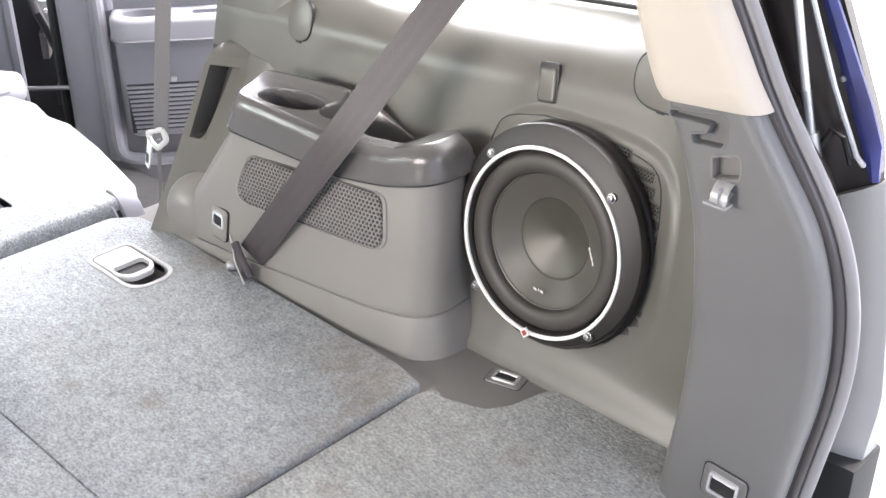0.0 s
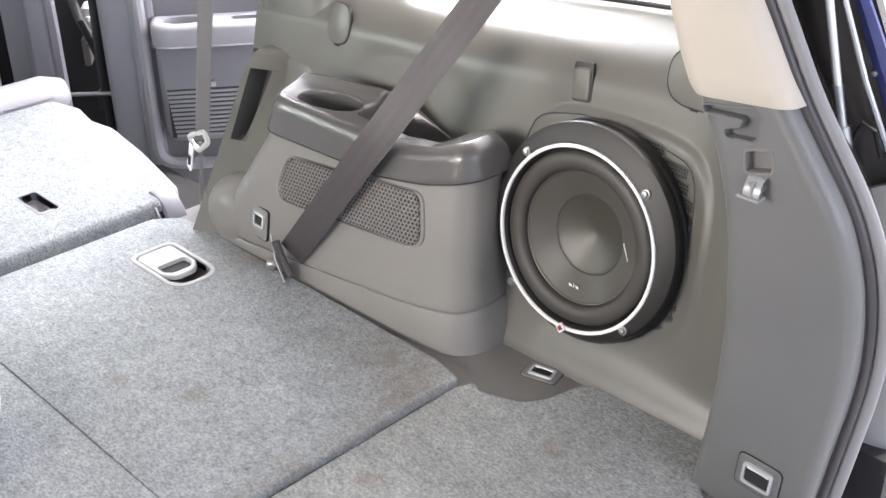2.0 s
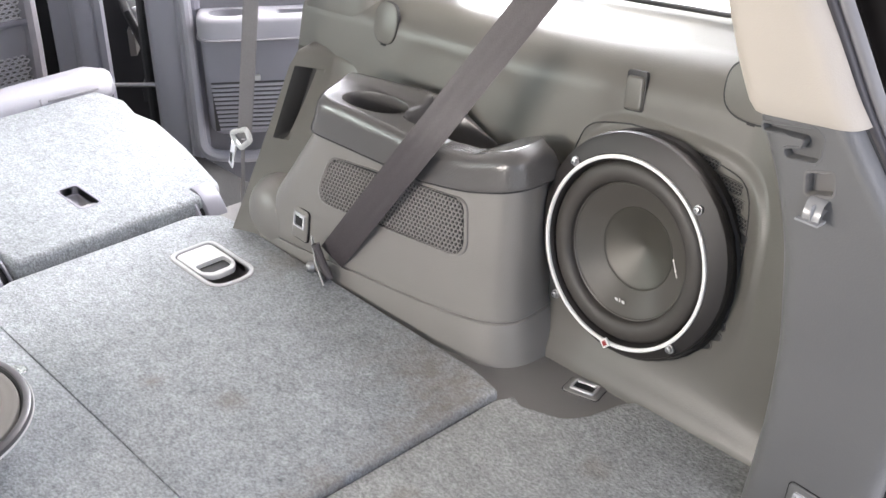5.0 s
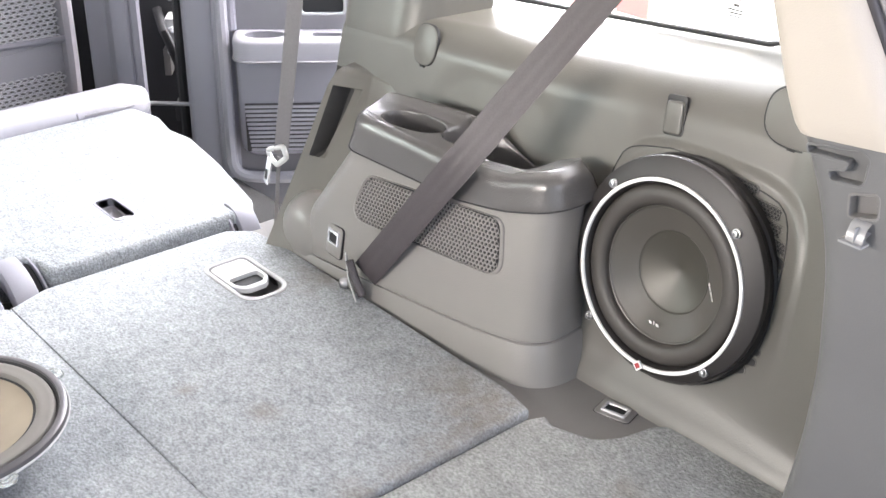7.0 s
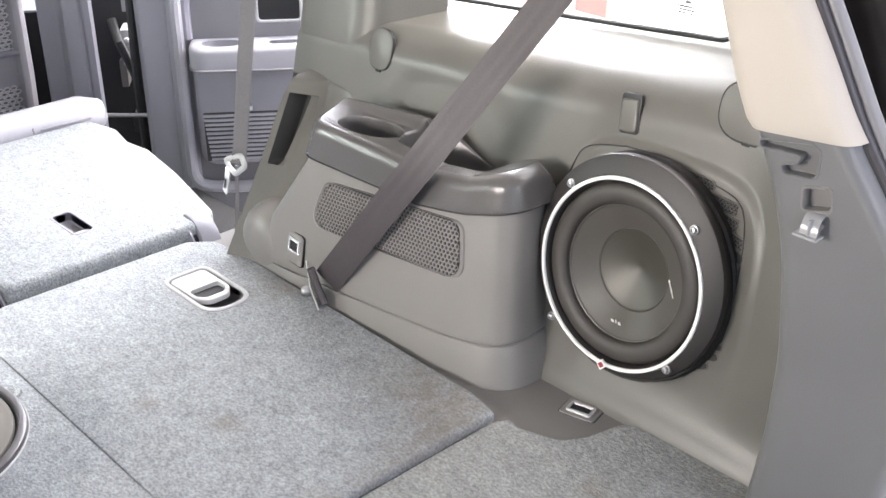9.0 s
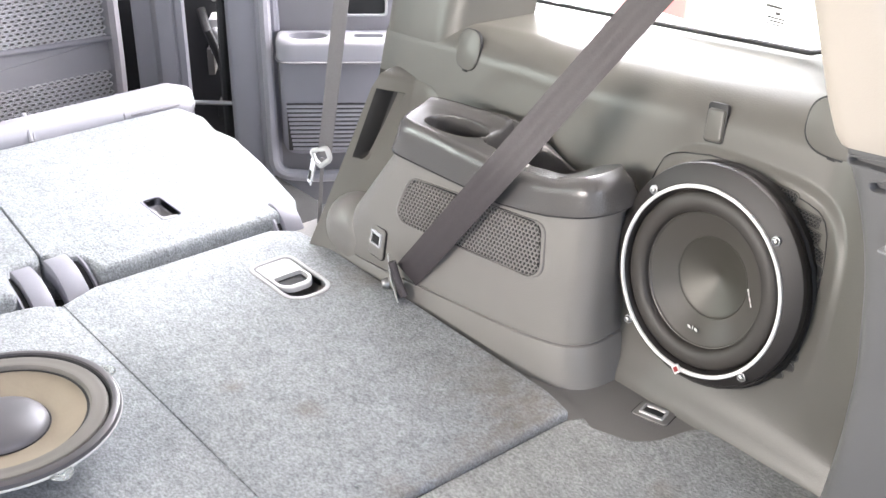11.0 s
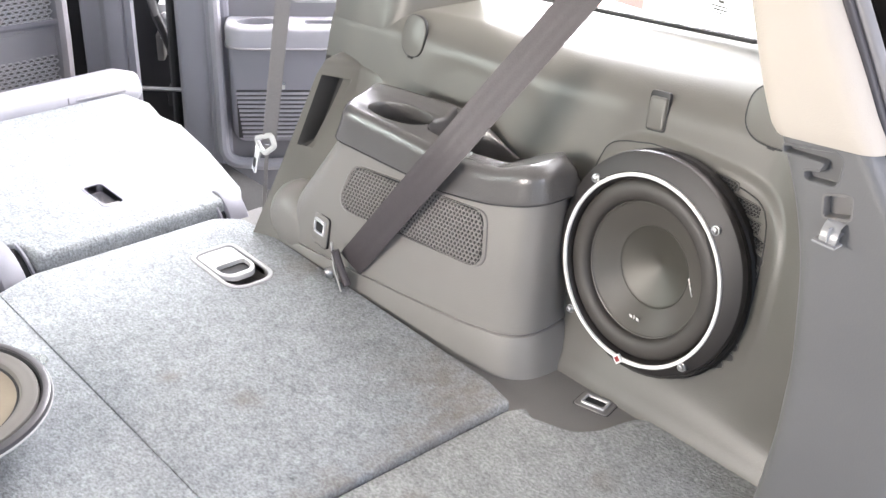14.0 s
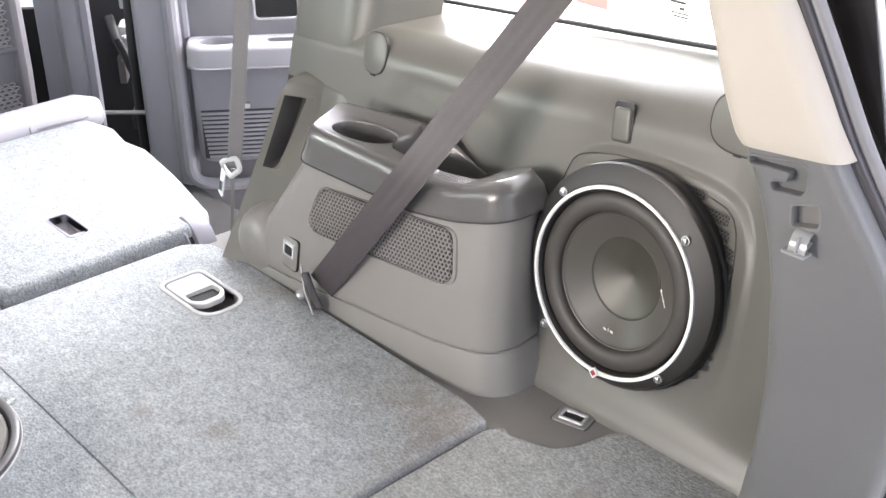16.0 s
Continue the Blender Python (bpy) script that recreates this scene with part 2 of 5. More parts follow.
capb = capn.nodes["Principled BSDF"]
capb.inputs["Anisotropic"].default_value, capb.inputs["Metallic"].default_value = 0.4, 0.2
capn.links.new(tan.outputs[0], capb.inputs["Tangent"])

GLASS = bpy.data.materials.new("window_glass")
GLASS.use_nodes = True
gb = GLASS.node_tree.nodes["Principled BSDF"]
gb.inputs["Base Color"].default_value = (0.9, 0.92, 0.9, 1)
gb.inputs["Roughness"].default_value, gb.inputs["Transmission Weight"].default_value, gb.inputs["IOR"].default_value = 0.0, 1.0, 1.02


EAR = bpy.data.materials.new("clear_plastic")
EAR.use_nodes = True
eb = EAR.node_tree.nodes["Principled BSDF"]
eb.inputs["Base Color"].default_value = (0.86, 0.9, 0.88, 1)
eb.inputs["Roughness"].default_value, eb.inputs["Transmission Weight"].default_value, eb.inputs["IOR"].default_value = 0.08, 0.85, 1.4

# ---- building helpers ----
PLACE = {}


def thing(name, label, category, base=(0, 0, 0), group="", kind="", m=None):
    ob = new(name)
    ob.empty_display_size = 0.02
    m = m or Matrix.Translation(base)
    ob.matrix_world = m
    PLACE[ob] = m
    return tagged(ob, label, category, group, kind)


def part(name, bm, mat, parent=None, label="", local=False, sharp=35, flat=False):
    """A bmesh in world coordinates (or in its parent's, if local) as one mesh object."""
    m = PLACE.get(parent, Matrix.Identity(4))
    if not local and parent is not None:
        bmesh.ops.transform(bm, matrix=m.inverted(), verts=bm.verts)
    me = bpy.data.meshes.new(name)
    bm.normal_update()
    bm.to_mesh(me)
    bm.free()
    me.materials.append(mat)
    if not flat:
        me.polygons.foreach_set("use_smooth", [True] * len(me.polygons))
        me.set_sharp_from_angle(angle=radians(sharp))
    ob = new(name, me)
    if parent is not None:
        ob.parent = parent
        PLACE[ob] = m
    if label:
        ob["label"] = label
    return ob


def sheet(points, closed_u=False, bm=None):
    """A quad sheet from rows of points."""
    bm = bm or bmesh.new()
    rows = [[bm.verts.new(p) for p in row] for row in points]
    for a, b in zip(rows, rows[1:]):
        n = len(a)
        for i in range(n if closed_u else n - 1):
            j = (i + 1) % n
            bm.faces.new((a[i], a[j], b[j], b[i]))
    return bm


def slab_from(points, normal_dir, thick, bm=None, opening=None):
    """A closed plate: the sheet and a copy of it, moved, joined at the rim."""
    bm = bm or bmesh.new()
    d = Vector(normal_dir) * thick
    rows = [[bm.verts.new(p) for p in row] for row in points]
    back = [[bm.verts.new(Vector(p) + d) for p in row] for row in points]
    nr, nc = len(rows), len(rows[0])
    for r in range(nr - 1):
        for c in range(nc - 1):
            if opening and opening(Vector(points[r][c])):
                continue
            bm.faces.new((rows[r][c], rows[r][c + 1], rows[r + 1][c + 1], rows[r + 1][c]))
            bm.faces.new((back[r][c], back[r + 1][c], back[r + 1][c + 1], back[r][c + 1]))
    rim = [(0, c) for c in range(nc)] + [(r, nc - 1) for r in range(1, nr)] + [(nr - 1, c) for c in range(nc - 2, -1, -1)] + [(r, 0) for r in range(nr - 2, 0, -1)]
    for (r, c), (r2, c2) in zip(rim, rim[1:] + rim[:1]):
        bm.faces.new((rows[r][c], back[r][c], back[r2][c2], rows[r2][c2]))
    bmesh.ops.recalc_face_normals(bm, faces=bm.faces)
    return bm


def rounded(points, radii, step=6, closed=False):
    """A path of 2D points with its corners rounded."""
    out, n = [], len(points)
    for i, p in enumerate(points):
        p = Vector(p)
        r = radii[i] if hasattr(radii, "__len__") else radii
        if (not closed and i in (0, n - 1)) or r <= 0:
            out.append(tuple(p))
            continue
        a, b = Vector(points[i - 1]) - p, Vector(points[(i + 1) % n]) - p
        la, lb = a.length, b.length
        a, b = a / la, b / lb
        half = math.acos(max(-1, min(1, a.dot(b)))) / 2
        cut = min(r / math.tan(half), la * 0.49, lb * 0.49)
        for k in range(step + 1):
            t = k / step
            out.append(tuple((p + a * cut) * (1 - t) ** 2 + p * 2 * t * (1 - t) + (p + b * cut) * t ** 2))
    return out


def resample(path, n):
    pts = [Vector(p) for p in path]
    acc = [0]
    for a, b in zip(pts, pts[1:]):
        acc.append(acc[-1] + (b - a).length)
    out, j = [], 0
    for i in range(n):
        s = acc[-1] * i / (n - 1)
        while j < len(acc) - 2 and acc[j + 1] < s:
            j += 1
        f = (s - acc[j]) / max(1e-9, acc[j + 1] - acc[j])
        out.append(tuple(pts[j].lerp(pts[j + 1], f)))
    return out


def resample3(points, n):
    """n points at even steps along a line in space."""
    pts = [Vector(p) for p in points]
    far = [0.0]
    for a, b in zip(pts, pts[1:]):
        far.append(far[-1] + (b - a).length)
    return [tuple(interp(far[-1] * k / (n - 1), far, [p[c] for p in pts]) for c in range(3)) for k in range(n)]


def prism(outline, z0, z1, edge=0.0, bm=None, steps=3, m=None, ease=None):
    """An upright prism from a closed outline, its upper rim rounded off by edge; ease(x, y) scales that inset."""
    own = bmesh.new()
    rings = [(0.0, z0)]
    if edge:
        rings += [(edge * (1 - math.cos(a)), z1 - edge + edge * math.sin(a)) for a in [math.pi / 2 * k / steps for k in range(steps + 1)]]
    else:
        rings += [(0.0, z1)]
    n = len(outline)
    normals = []
    area = sum(outline[i - 1][0] * outline[i][1] - outline[i][0] * outline[i - 1][1] for i in range(n))
    sign = 1 if area > 0 else -1
    for i in range(n):
        t = (Vector(outline[(i + 1) % n]) - Vector(outline[i - 1])).normalized()
        normals.append(Vector((-t.y, t.x)) * sign)
    verts = [[own.verts.new((*(Vector(p) + normals[i] * o * (ease(*p) if ease else 1.0)), z)) for i, p in enumerate(outline)] for o, z in rings]
    for a, b in zip(verts, verts[1:]):
        for i in range(n):
            own.faces.new((a[i], a[(i + 1) % n], b[(i + 1) % n], b[i]))
    own.faces.new(verts[0][::-1])
    own.faces.new(verts[-1])
    bmesh.ops.recalc_face_normals(own, faces=own.faces)
    if m:
        bmesh.ops.transform(own, matrix=m, verts=own.verts)
    return merge(bm, own)


def merge(bm, own):
    if bm is None:
        return own
    me = bpy.data.meshes.new("join")
    own.to_mesh(me)
    own.free()
    bm.from_mesh(me)
    bpy.data.meshes.remove(me)
    return bm


def box(x0, x1, y0, y1, z0, z1, edge=0.002, bm=None, m=None):
    own = bmesh.new()
    bmesh.ops.create_cube(own, size=1)
    bmesh.ops.transform(own, matrix=Matrix.LocRotScale(((x0 + x1) / 2, (y0 + y1) / 2, (z0 + z1) / 2), None, (x1 - x0, y1 - y0, z1 - z0)), verts=own.verts)
    if edge:
        bmesh.ops.bevel(own, geom=own.edges, offset=edge, segments=2, affect="EDGES", profile=0.7)
    if m:
        bmesh.ops.transform(own, matrix=m, verts=own.verts)
    return merge(bm, own)


def lathe(profile, n=96, bm=None, m=None):
    """A body of rotation round z from (radius, height) pairs."""
    own = bmesh.new()
    rows = []
    for r, h in profile:
        if r < 1e-6:
            rows.append([own.verts.new((0, 0, h))])
        else:
            rows.append([own.verts.new((r * math.cos(2 * math.pi * i / n), r * math.sin(2 * math.pi * i / n), h)) for i in range(n)])
    for a, b in zip(rows, rows[1:]):
        for i in range(n):
            j = (i + 1) % n
            if len(a) == 1 and len(b) == 1:
                continue
            if len(b) == 1:
                own.faces.new((a[i], a[j], b[0]))
            elif len(a) == 1:
                own.faces.new((a[0], b[j], b[i]))
            else:
                own.faces.new((a[i], a[j], b[j], b[i]))
    bmesh.ops.recalc_face_normals(own, faces=own.faces)
    if m:
        bmesh.ops.transform(own, matrix=m, verts=own.verts)
    return merge(bm, own)


def tube(path, radius, n=10, bm=None, closed=False, flat=1.0):
    """A round bar along a path of 3D points."""
    own = bmesh.new()
    pts = [Vector(p) for p in path]
    rows, up = [], None
    for i, p in enumerate(pts):
        a = pts[i - 1] if (i or closed) else p
        b = pts[(i + 1) % len(pts)] if (i < len(pts) - 1 or closed) else p
        t = (b - a).normalized()
        if up is None:
            up = t.orthogonal().normalized()
        up = (up - t * up.dot(t)).normalized()
        side = t.cross(up)
        rr = radius[i] if hasattr(radius, "__len__") else radius
        rows.append([own.verts.new(p + up * rr * math.cos(2 * math.pi * k / n) + side * rr * flat * math.sin(2 * math.pi * k / n)) for k in range(n)])
    pairs = list(zip(rows, rows[1:])) + ([(rows[-1], rows[0])] if closed else [])
    for a, b in pairs:
        for k in range(n):
            own.faces.new((a[k], a[(k + 1) % n], b[(k + 1) % n], b[k]))
    if not closed:
        own.faces.new(rows[0][::-1])
        own.faces.new(rows[-1])
    bmesh.ops.recalc_face_normals(own, faces=own.faces)
    return merge(bm, own)


def ribbon(path, normals, width, thick, bm=None):
    """A flat strap along a path; normals face away from its broad side."""
    own = bmesh.new()
    rows = []
    pts = [Vector(p) for p in path]
    for i, p in enumerate(pts):
        t = (pts[min(i + 1, len(pts) - 1)] - pts[max(i - 1, 0)]).normalized()
        nrm = Vector(normals[i])
        nrm = (nrm - t * nrm.dot(t)).normalized()
        s = t.cross(nrm)
        prof = []
        for k in range(13):
            f = k / 12 - 0.5
            rib = 0.011 * width * math.cos(f * 10 * math.pi) * (width > 0.04)
            prof.append(p + s * width * f + nrm * (thick / 2 + rib - 0.0006 * (abs(f) > 0.49)))
        prof += [p + s * width * 0.5 - nrm * thick / 2, p - s * width * 0.5 - nrm * thick / 2]
        rows.append([own.verts.new(q) for q in prof])
    n = len(rows[0])
    for a, b in zip(rows, rows[1:]):
        for k in range(n):
            own.faces.new((a[k], a[(k + 1) % n], b[(k + 1) % n], b[k]))
    own.faces.new(rows[0][::-1])
    own.faces.new(rows[-1])
    bmesh.ops.recalc_face_normals(own, faces=own.faces)
    return merge(bm, own)


def smooth(a, b, x):
    t = max(0.0, min(1.0, (x - a) / (b - a)))
    return t * t * (3 - 2 * t)


def interp(x, xs, ys):
    return float(np.interp(x, xs, ys))


def inside(poly, x, y, margin):
    hit, near = False, 9.0
    for (x0, y0), (x1, y1) in zip(poly, poly[1:] + poly[:1]):
        if (y0 > y) != (y1 > y) and x < (x1 - x0) * (y - y0) / (y1 - y0) + x0:
            hit = not hit
        d = Vector((x1 - x0, y1 - y0))
        t = max(0, min(1, Vector((x - x0, y - y0)).dot(d) / max(1e-12, d.length_squared)))
        near = min(near, math.hypot(x - x0 - d.x * t, y - y0 - d.y * t))
    return hit and near > margin


def rrect(x0, x1, y0, y1, r, step=5):
    return rounded([(x0, y0), (x1, y0), (x1, y1), (x0, y1)], r, step, closed=True)


# ---- side wall of the cargo bay ----
def wall_profile(x):
    """(y, z) from the floor up over the window ledge to the seal, at the lengthwise place x."""
    zc = 0.378 + 0.085 * x
    bend = 1 - 0.3 * (1 - smooth(-0.5, -0.2, x))
    drop, deep = 0.056 * bend, 0.05 * bend
    pts = [(0.104, -0.014), (0.107, -0.004), (0.111, 0.004), (0.117, 0.012), (0.124, 0.022), (0.13, 0.034), (0.125 + 0.22 * 0.05, 0.05)]
    for z in np.linspace(0.065, zc - drop, 110):
        pts.append((0.125 + 0.22 * z, z))
    y1 = pts[-1][0]
    for k in range(1, 15):
        a = math.pi / 2 * k / 14
        pts.append((y1 + 0.22 * drop * math.sin(a) + deep * (1 - math.cos(a)), zc - drop + drop * math.sin(a)))
    y2, z2 = pts[-1]
    for k in range(1, 9):
        pts.append((y2 + (0.335 - y2) * k / 8, z2 + 0.012 * k / 8))
    return pts


def pad(x, z):
    """How far the raised ring of the speaker opening stands out: 1 inside, 0 outside."""
    d = (abs((x - 0.085) / 0.15) ** 3.4 + abs((z - 0.178) / 0.135) ** 3.4) ** (1 / 3.4)
    return (1 - smooth(0.91, 1.0, d)) * smooth(0.03, 0.2, z)


def niche(x, z):
    """The hollow above the console tray."""
    d = (abs((x + 0.27) / 0.145) ** 3 + abs((z - 0.19) / 0.135) ** 3) ** (1 / 3)
    return 0.4 * (1 - smooth(0.75, 1.0, d))


wall_rows = []
for i in range(431):
    x = -0.625 + 0.98 * i / 430
    row = []
    for y, z in wall_profile(x):
        y = y - 0.005 * pad(x, z) + 0.005 * niche(x, z)
        # the end of the bay swings inward to meet the rear pillar
        y -= 0.06 * smooth(0.17, 0.34, x) * smooth(0.0, 0.25, z)
        row.append((min(x, 0.2) if y > 0.225 else x, y, z))
    wall_rows.append(row)
wall = part("wall_right", slab_from(wall_rows, (0, 1, 0), 0.012, opening=lambda p: math.hypot(p.x - 0.067, p.z - 0.175) < 0.112 and p.y < 0.25 or p.x < -0.52 and 0.1 < p.z < 0.234), PANEL)
tagged(wall, "grey-green grained plastic side panel of the cargo bay", "side panel", kind="structure")


def wall_y(x, z):
    y = 0.125 + 0.22 * z - 0.005 * pad(x, z) + 0.005 * niche(x, z)
    return y - 0.06 * smooth(0.17, 0.34, x) * smooth(0.0, 0.25, z)


# trim of the pillar between the quarter window and the side door
rows_c = []
for k in range(41):
    z = 0.26 + 0.53 * k / 40
    yw = 0.125 + 0.22 * z + 0.0015 - 0.0015 * smooth(0.29, 0.31, z)
    rows_c.append([(x, y, z) for x, y in resample(rounded([(-0.632, yw + 0.07), (-0.627, yw), (-0.47, yw), (-0.41, yw + 0.1)], [0, 0.012, 0.07, 0], 10), 40)])
post = part("pillar_side", sheet(rows_c), PANEL)
tagged(post, "grey-green pillar trim rising from the side panel", "pillar trim", kind="structure")

# ---- floor ----
plate = thing("floor_trim", "dark grey plastic sill trim beside the cargo carpet", "floor trim", (0, 0.05, -0.01), kind="structure")
part("trim_plate", prism(rounded([(-0.66, -0.03), (0.36, -0.03), (0.36, 0.12), (-0.66, 0.12)], 0.004, closed=True), -0.035, -0.01, 0.002), DARK_TRIM, plate)

cut = rounded([(0.001, -1.3), (0.55, -1.3), (0.55, 0.0), (0.33, 0.03), (0.29, 0.105), (0.265, 0.124), (0.118, 0.108), (0.108, 0.092), (0.098, 0.048), (0.082, 0.022), (0.03, 0.004), (0.012, 0.012), (0.001, -0.012)],
              [0.0, 0.02, 0.02, 0.02, 0.02, 0.03, 0.012, 0.02, 0.03, 0.03, 0.01, 0.005, 0.004], 5, closed=True)
cargo = part("floor", prism(cut, -0.035, -0.004, 0.005), CARPET_LOW)
tagged(cargo, "grey cut-pile carpet of the cargo floor, lightly soiled", "carpet", kind="structure")

# ---- folded rear seats ----
def carpet_panel(outline, holes, z0, z1, edge, deep=0.03, ease=None):
    """A padded panel with a rounded rim and wells let into its top."""
    bm = prism(outline, z0, z1, edge, steps=4, ease=ease)
    if not holes:
        return bm
    top = max(bm.faces, key=lambda f: f.calc_center_median().z)
    rim = list(top.edges)
    top_loop = list(top.verts)
    bm.faces.remove(top)
    loops = []
    for hole in holes:
        ring = [bm.verts.new((x, y, z1)) for x, y in hole]
        low = [bm.verts.new((x, y, z1 - deep)) for x, y in hole]
        n = len(ring)
        loops += [bm.edges.new((ring[i], ring[(i + 1) % n])) for i in range(n)]
        for i in range(n):
            bm.faces.new((ring[i], low[i], low[(i + 1) % n], ring[(i + 1) % n]))
    outer = [v for v in dict.fromkeys(v for e in rim for v in e.verts)]
    verts = outer + [v for v in dict.fromkeys(v for e in loops for v in e.verts)]
    number = {v: i for i, v in enumerate(verts)}
    cdt = delaunay_2d_cdt([v.co.xy for v in verts], [(number[e.verts[0]], number[e.verts[1]]) for e in rim + loops], [], 0, 1e-6)
    made = [verts[o[0]] if o else bm.verts.new((*p, z1)) for p, o in zip(cdt[0], cdt[3])]
    flat_out = [tuple(v.co.xy) for v in top_loop]
    for tri in cdt[2]:
        mid = sum((cdt[0][i] for i in tri), Vector((0, 0))) / 3
        if inside(flat_out, mid.x, mid.y, 0) and not any(inside(list(h), mid.x, mid.y, 0) for h in holes):
            bm.faces.new([made[i] for i in tri])
    bmesh.ops.recalc_face_normals(bm, faces=bm.faces)
    return bm


def butted(x, y):
    """The two seat backs meet with hardly any gap."""
    return 0.22 if abs(y + 0.3824) < 0.0005 else 1.0


seat_a = thing("folded_seat", "folded rear seat with grey carpeted back and a latch handle", "car seat", (-0.32, -0.19, -0.08), group="folded rear seats")
part("seat_back", carpet_panel(rounded([(-0.0005, -0.3822), (-0.0005, -0.002), (-0.05, 0.008), (-0.56, 0.012), (-0.62, 0.006), (-0.648, -0.03), (-0.65, -0.325), (-0.628, -0.3822)],
                                       [0.008, 0.008, 0.03, 0.05, 0.03, 0.02, 0.015, 0.006], 5, closed=True), [rrect(-0.556, -0.431, -0.122, -0.054, 0.022)], -0.03, 0.004, 0.006, ease=butted), CARPET, seat_a)
part("cushion", box(-0.62, -0.02, -0.38, -0.01, -0.12, -0.031, 0.02), VINYL, seat_a)
seat_b = thing("folded_seat", "wide folded rear seat with grey carpeted back carrying a loose loudspeaker", "car seat", (-0.32, -0.85, -0.08), group="folded rear seats")
part("seat_back", carpet_panel(rounded([(-0.0005, -1.3), (-0.0005, -0.3826), (-0.626, -0.3826), (-0.648, -0.41), (-0.69, -0.6), (-0.69, -1.3)],
                                       [0.008, 0.008, 0.012, 0.02, 0.05, 0.008], 5, closed=True), [], -0.03, 0.004, 0.006, ease=butted), CARPET, seat_b)
part("cushion", box(-0.62, -0.02, -1.29, -0.392, -0.12, -0.031, 0.02), VINYL, seat_b)

# latch handle in the seat's back
def ring_part(outer, inner, z0, z1, edge):
    """A flat frame between two closed outlines with as many points."""
    n = len(outer)
    levels = [(outer, z0), (outer, z1 - edge), ([tuple(Vector(a).lerp(Vector(b), 0.18)) for a, b in zip(outer, inner)], z1),
              ([tuple(Vector(a).lerp(Vector(b), 0.82)) for a, b in zip(outer, inner)], z1), (inner, z1 - edge), (inner, z0 - 0.012)]
    return sheet([[(x, y, z) for x, y in o] for o, z in levels], closed_u=True)


def grown(o, d):
    """The outline moved outwards by d."""
    res, n = [], len(o)
    for k in range(n):
        t = Vector(o[(k + 1) % n]) - Vector(o[k - 1])
        t = t.normalized() if t.length > 1e-9 else Vector((1, 0))
        res.append((o[k][0] + t.y * d, o[k][1] - t.x * d))
    return res


bz_out = rounded([(-0.561, -0.127), (-0.427, -0.127), (-0.427, -0.05), (-0.561, -0.05)], [0.02, 0.034, 0.034, 0.02], 7, closed=True)
bz_in = rounded([(-0.5535, -0.1205), (-0.4345, -0.1205), (-0.4345, -0.0565), (-0.5535, -0.0565)], [0.014, 0.027, 0.027, 0.014], 7, closed=True)
part("bezel", ring_part(bz_out, bz_in, 0.003, 0.0058, 0.0012), BEZEL, seat_a, "grey oval latch bezel")
part("bezel_gap", ring_part(grown(bz_out, 0.0012), bz_out, 0.003, 0.0046, 0.0003), DARK_TRIM, seat_a, "thin dark line round the bezel")
part("finger_well", sheet([[(x, y, z) for x, y in bz_in] for z in (0.002, -0.012)] + [[(-0.494 + (x + 0.494) * f, -0.0885 + (y + 0.0885) * f, -0.02) for x, y in bz_in] for f in (0.85, 0.4, 0.02)], closed_u=True), DARK_TRIM, seat_a, "dark finger recess")
lev = rounded([(-0.5515, -0.1185), (-0.484, -0.1185), (-0.4635, -0.106), (-0.4635, -0.071), (-0.484, -0.0585), (-0.5515, -0.0585)], [0.012, 0.024, 0.018, 0.018, 0.024, 0.012], 6, closed=True)
grip = rounded([(-0.505, -0.1125), (-0.484, -0.1125), (-0.473, -0.103), (-0.473, -0.074), (-0.484, -0.0645), (-0.505, -0.0645)], [0.006, 0.012, 0.012, 0.012, 0.012, 0.006], 6, closed=True)
part("latch_lever", carpet_panel(lev, [grip], -0.003, 0.0048, 0.0025, deep=0.007), PLATE, seat_a, "silver latch lever with a finger slot")
# Black plate paints the shade of a slot deeper than the one modelled.
part("slot_floor", prism([(-0.489 + (x + 0.489) * 0.97, -0.0885 + (y + 0.0885) * 0.97) for x, y in grip], -0.0026, -0.0016, 0), BLACK, seat_a, "black floor painting the finger slot's deep shade")

# second row, folded flat
seat_c = thing("folded_seat", "folded second-row seat with pale carpeted back in bright daylight", "car seat", (-0.95, -0.12, -0.08), group="folded second-row seats")
def seamed(x, y):
    """The second-row backs touch along a slanted seam."""
    return 0.2 if abs(y + 0.3252 + (x + 1.2) * 0.0811) < 0.0012 else 1.0


out_c = rounded([(-0.662, -0.31), (-0.662, 0.0), (-0.69, 0.05), (-0.86, 0.088), (-0.99, 0.108), (-1.05, 0.1), (-1.12, 0.115), (-1.2, 0.1), (-1.2, -0.325), (-0.745, -0.362), (-0.712, -0.312)],
                [0.016, 0.03, 0.03, 0.1, 0.03, 0.02, 0.02, 0.02, 0.02, 0.03, 0.03], 5, closed=True)
part("seat_back", carpet_panel(out_c, [rrect(-0.838, -0.754, -0.158, -0.125, 0.008)], -0.05, 0.02, 0.012, ease=seamed), CARPET, seat_c)
part("headrest_roll", tube([(-1.25, -0.335, -0.002), (-1.25, -0.32, 0.002), (-1.248, -0.2, 0.004), (-1.248, 0.1, 0.006), (-1.248, 0.125, 0.0), (-1.25, 0.14, -0.01)], [0.04, 0.054, 0.056, 0.056, 0.05, 0.028], 16, flat=0.75), VINYL, seat_c, "pale vinyl top of the seat")
seat_d = thing("folded_seat", "folded second-row seat with pale carpeted back beyond a seam", "car seat", (-0.95, -0.8, -0.08), group="folded second-row seats")
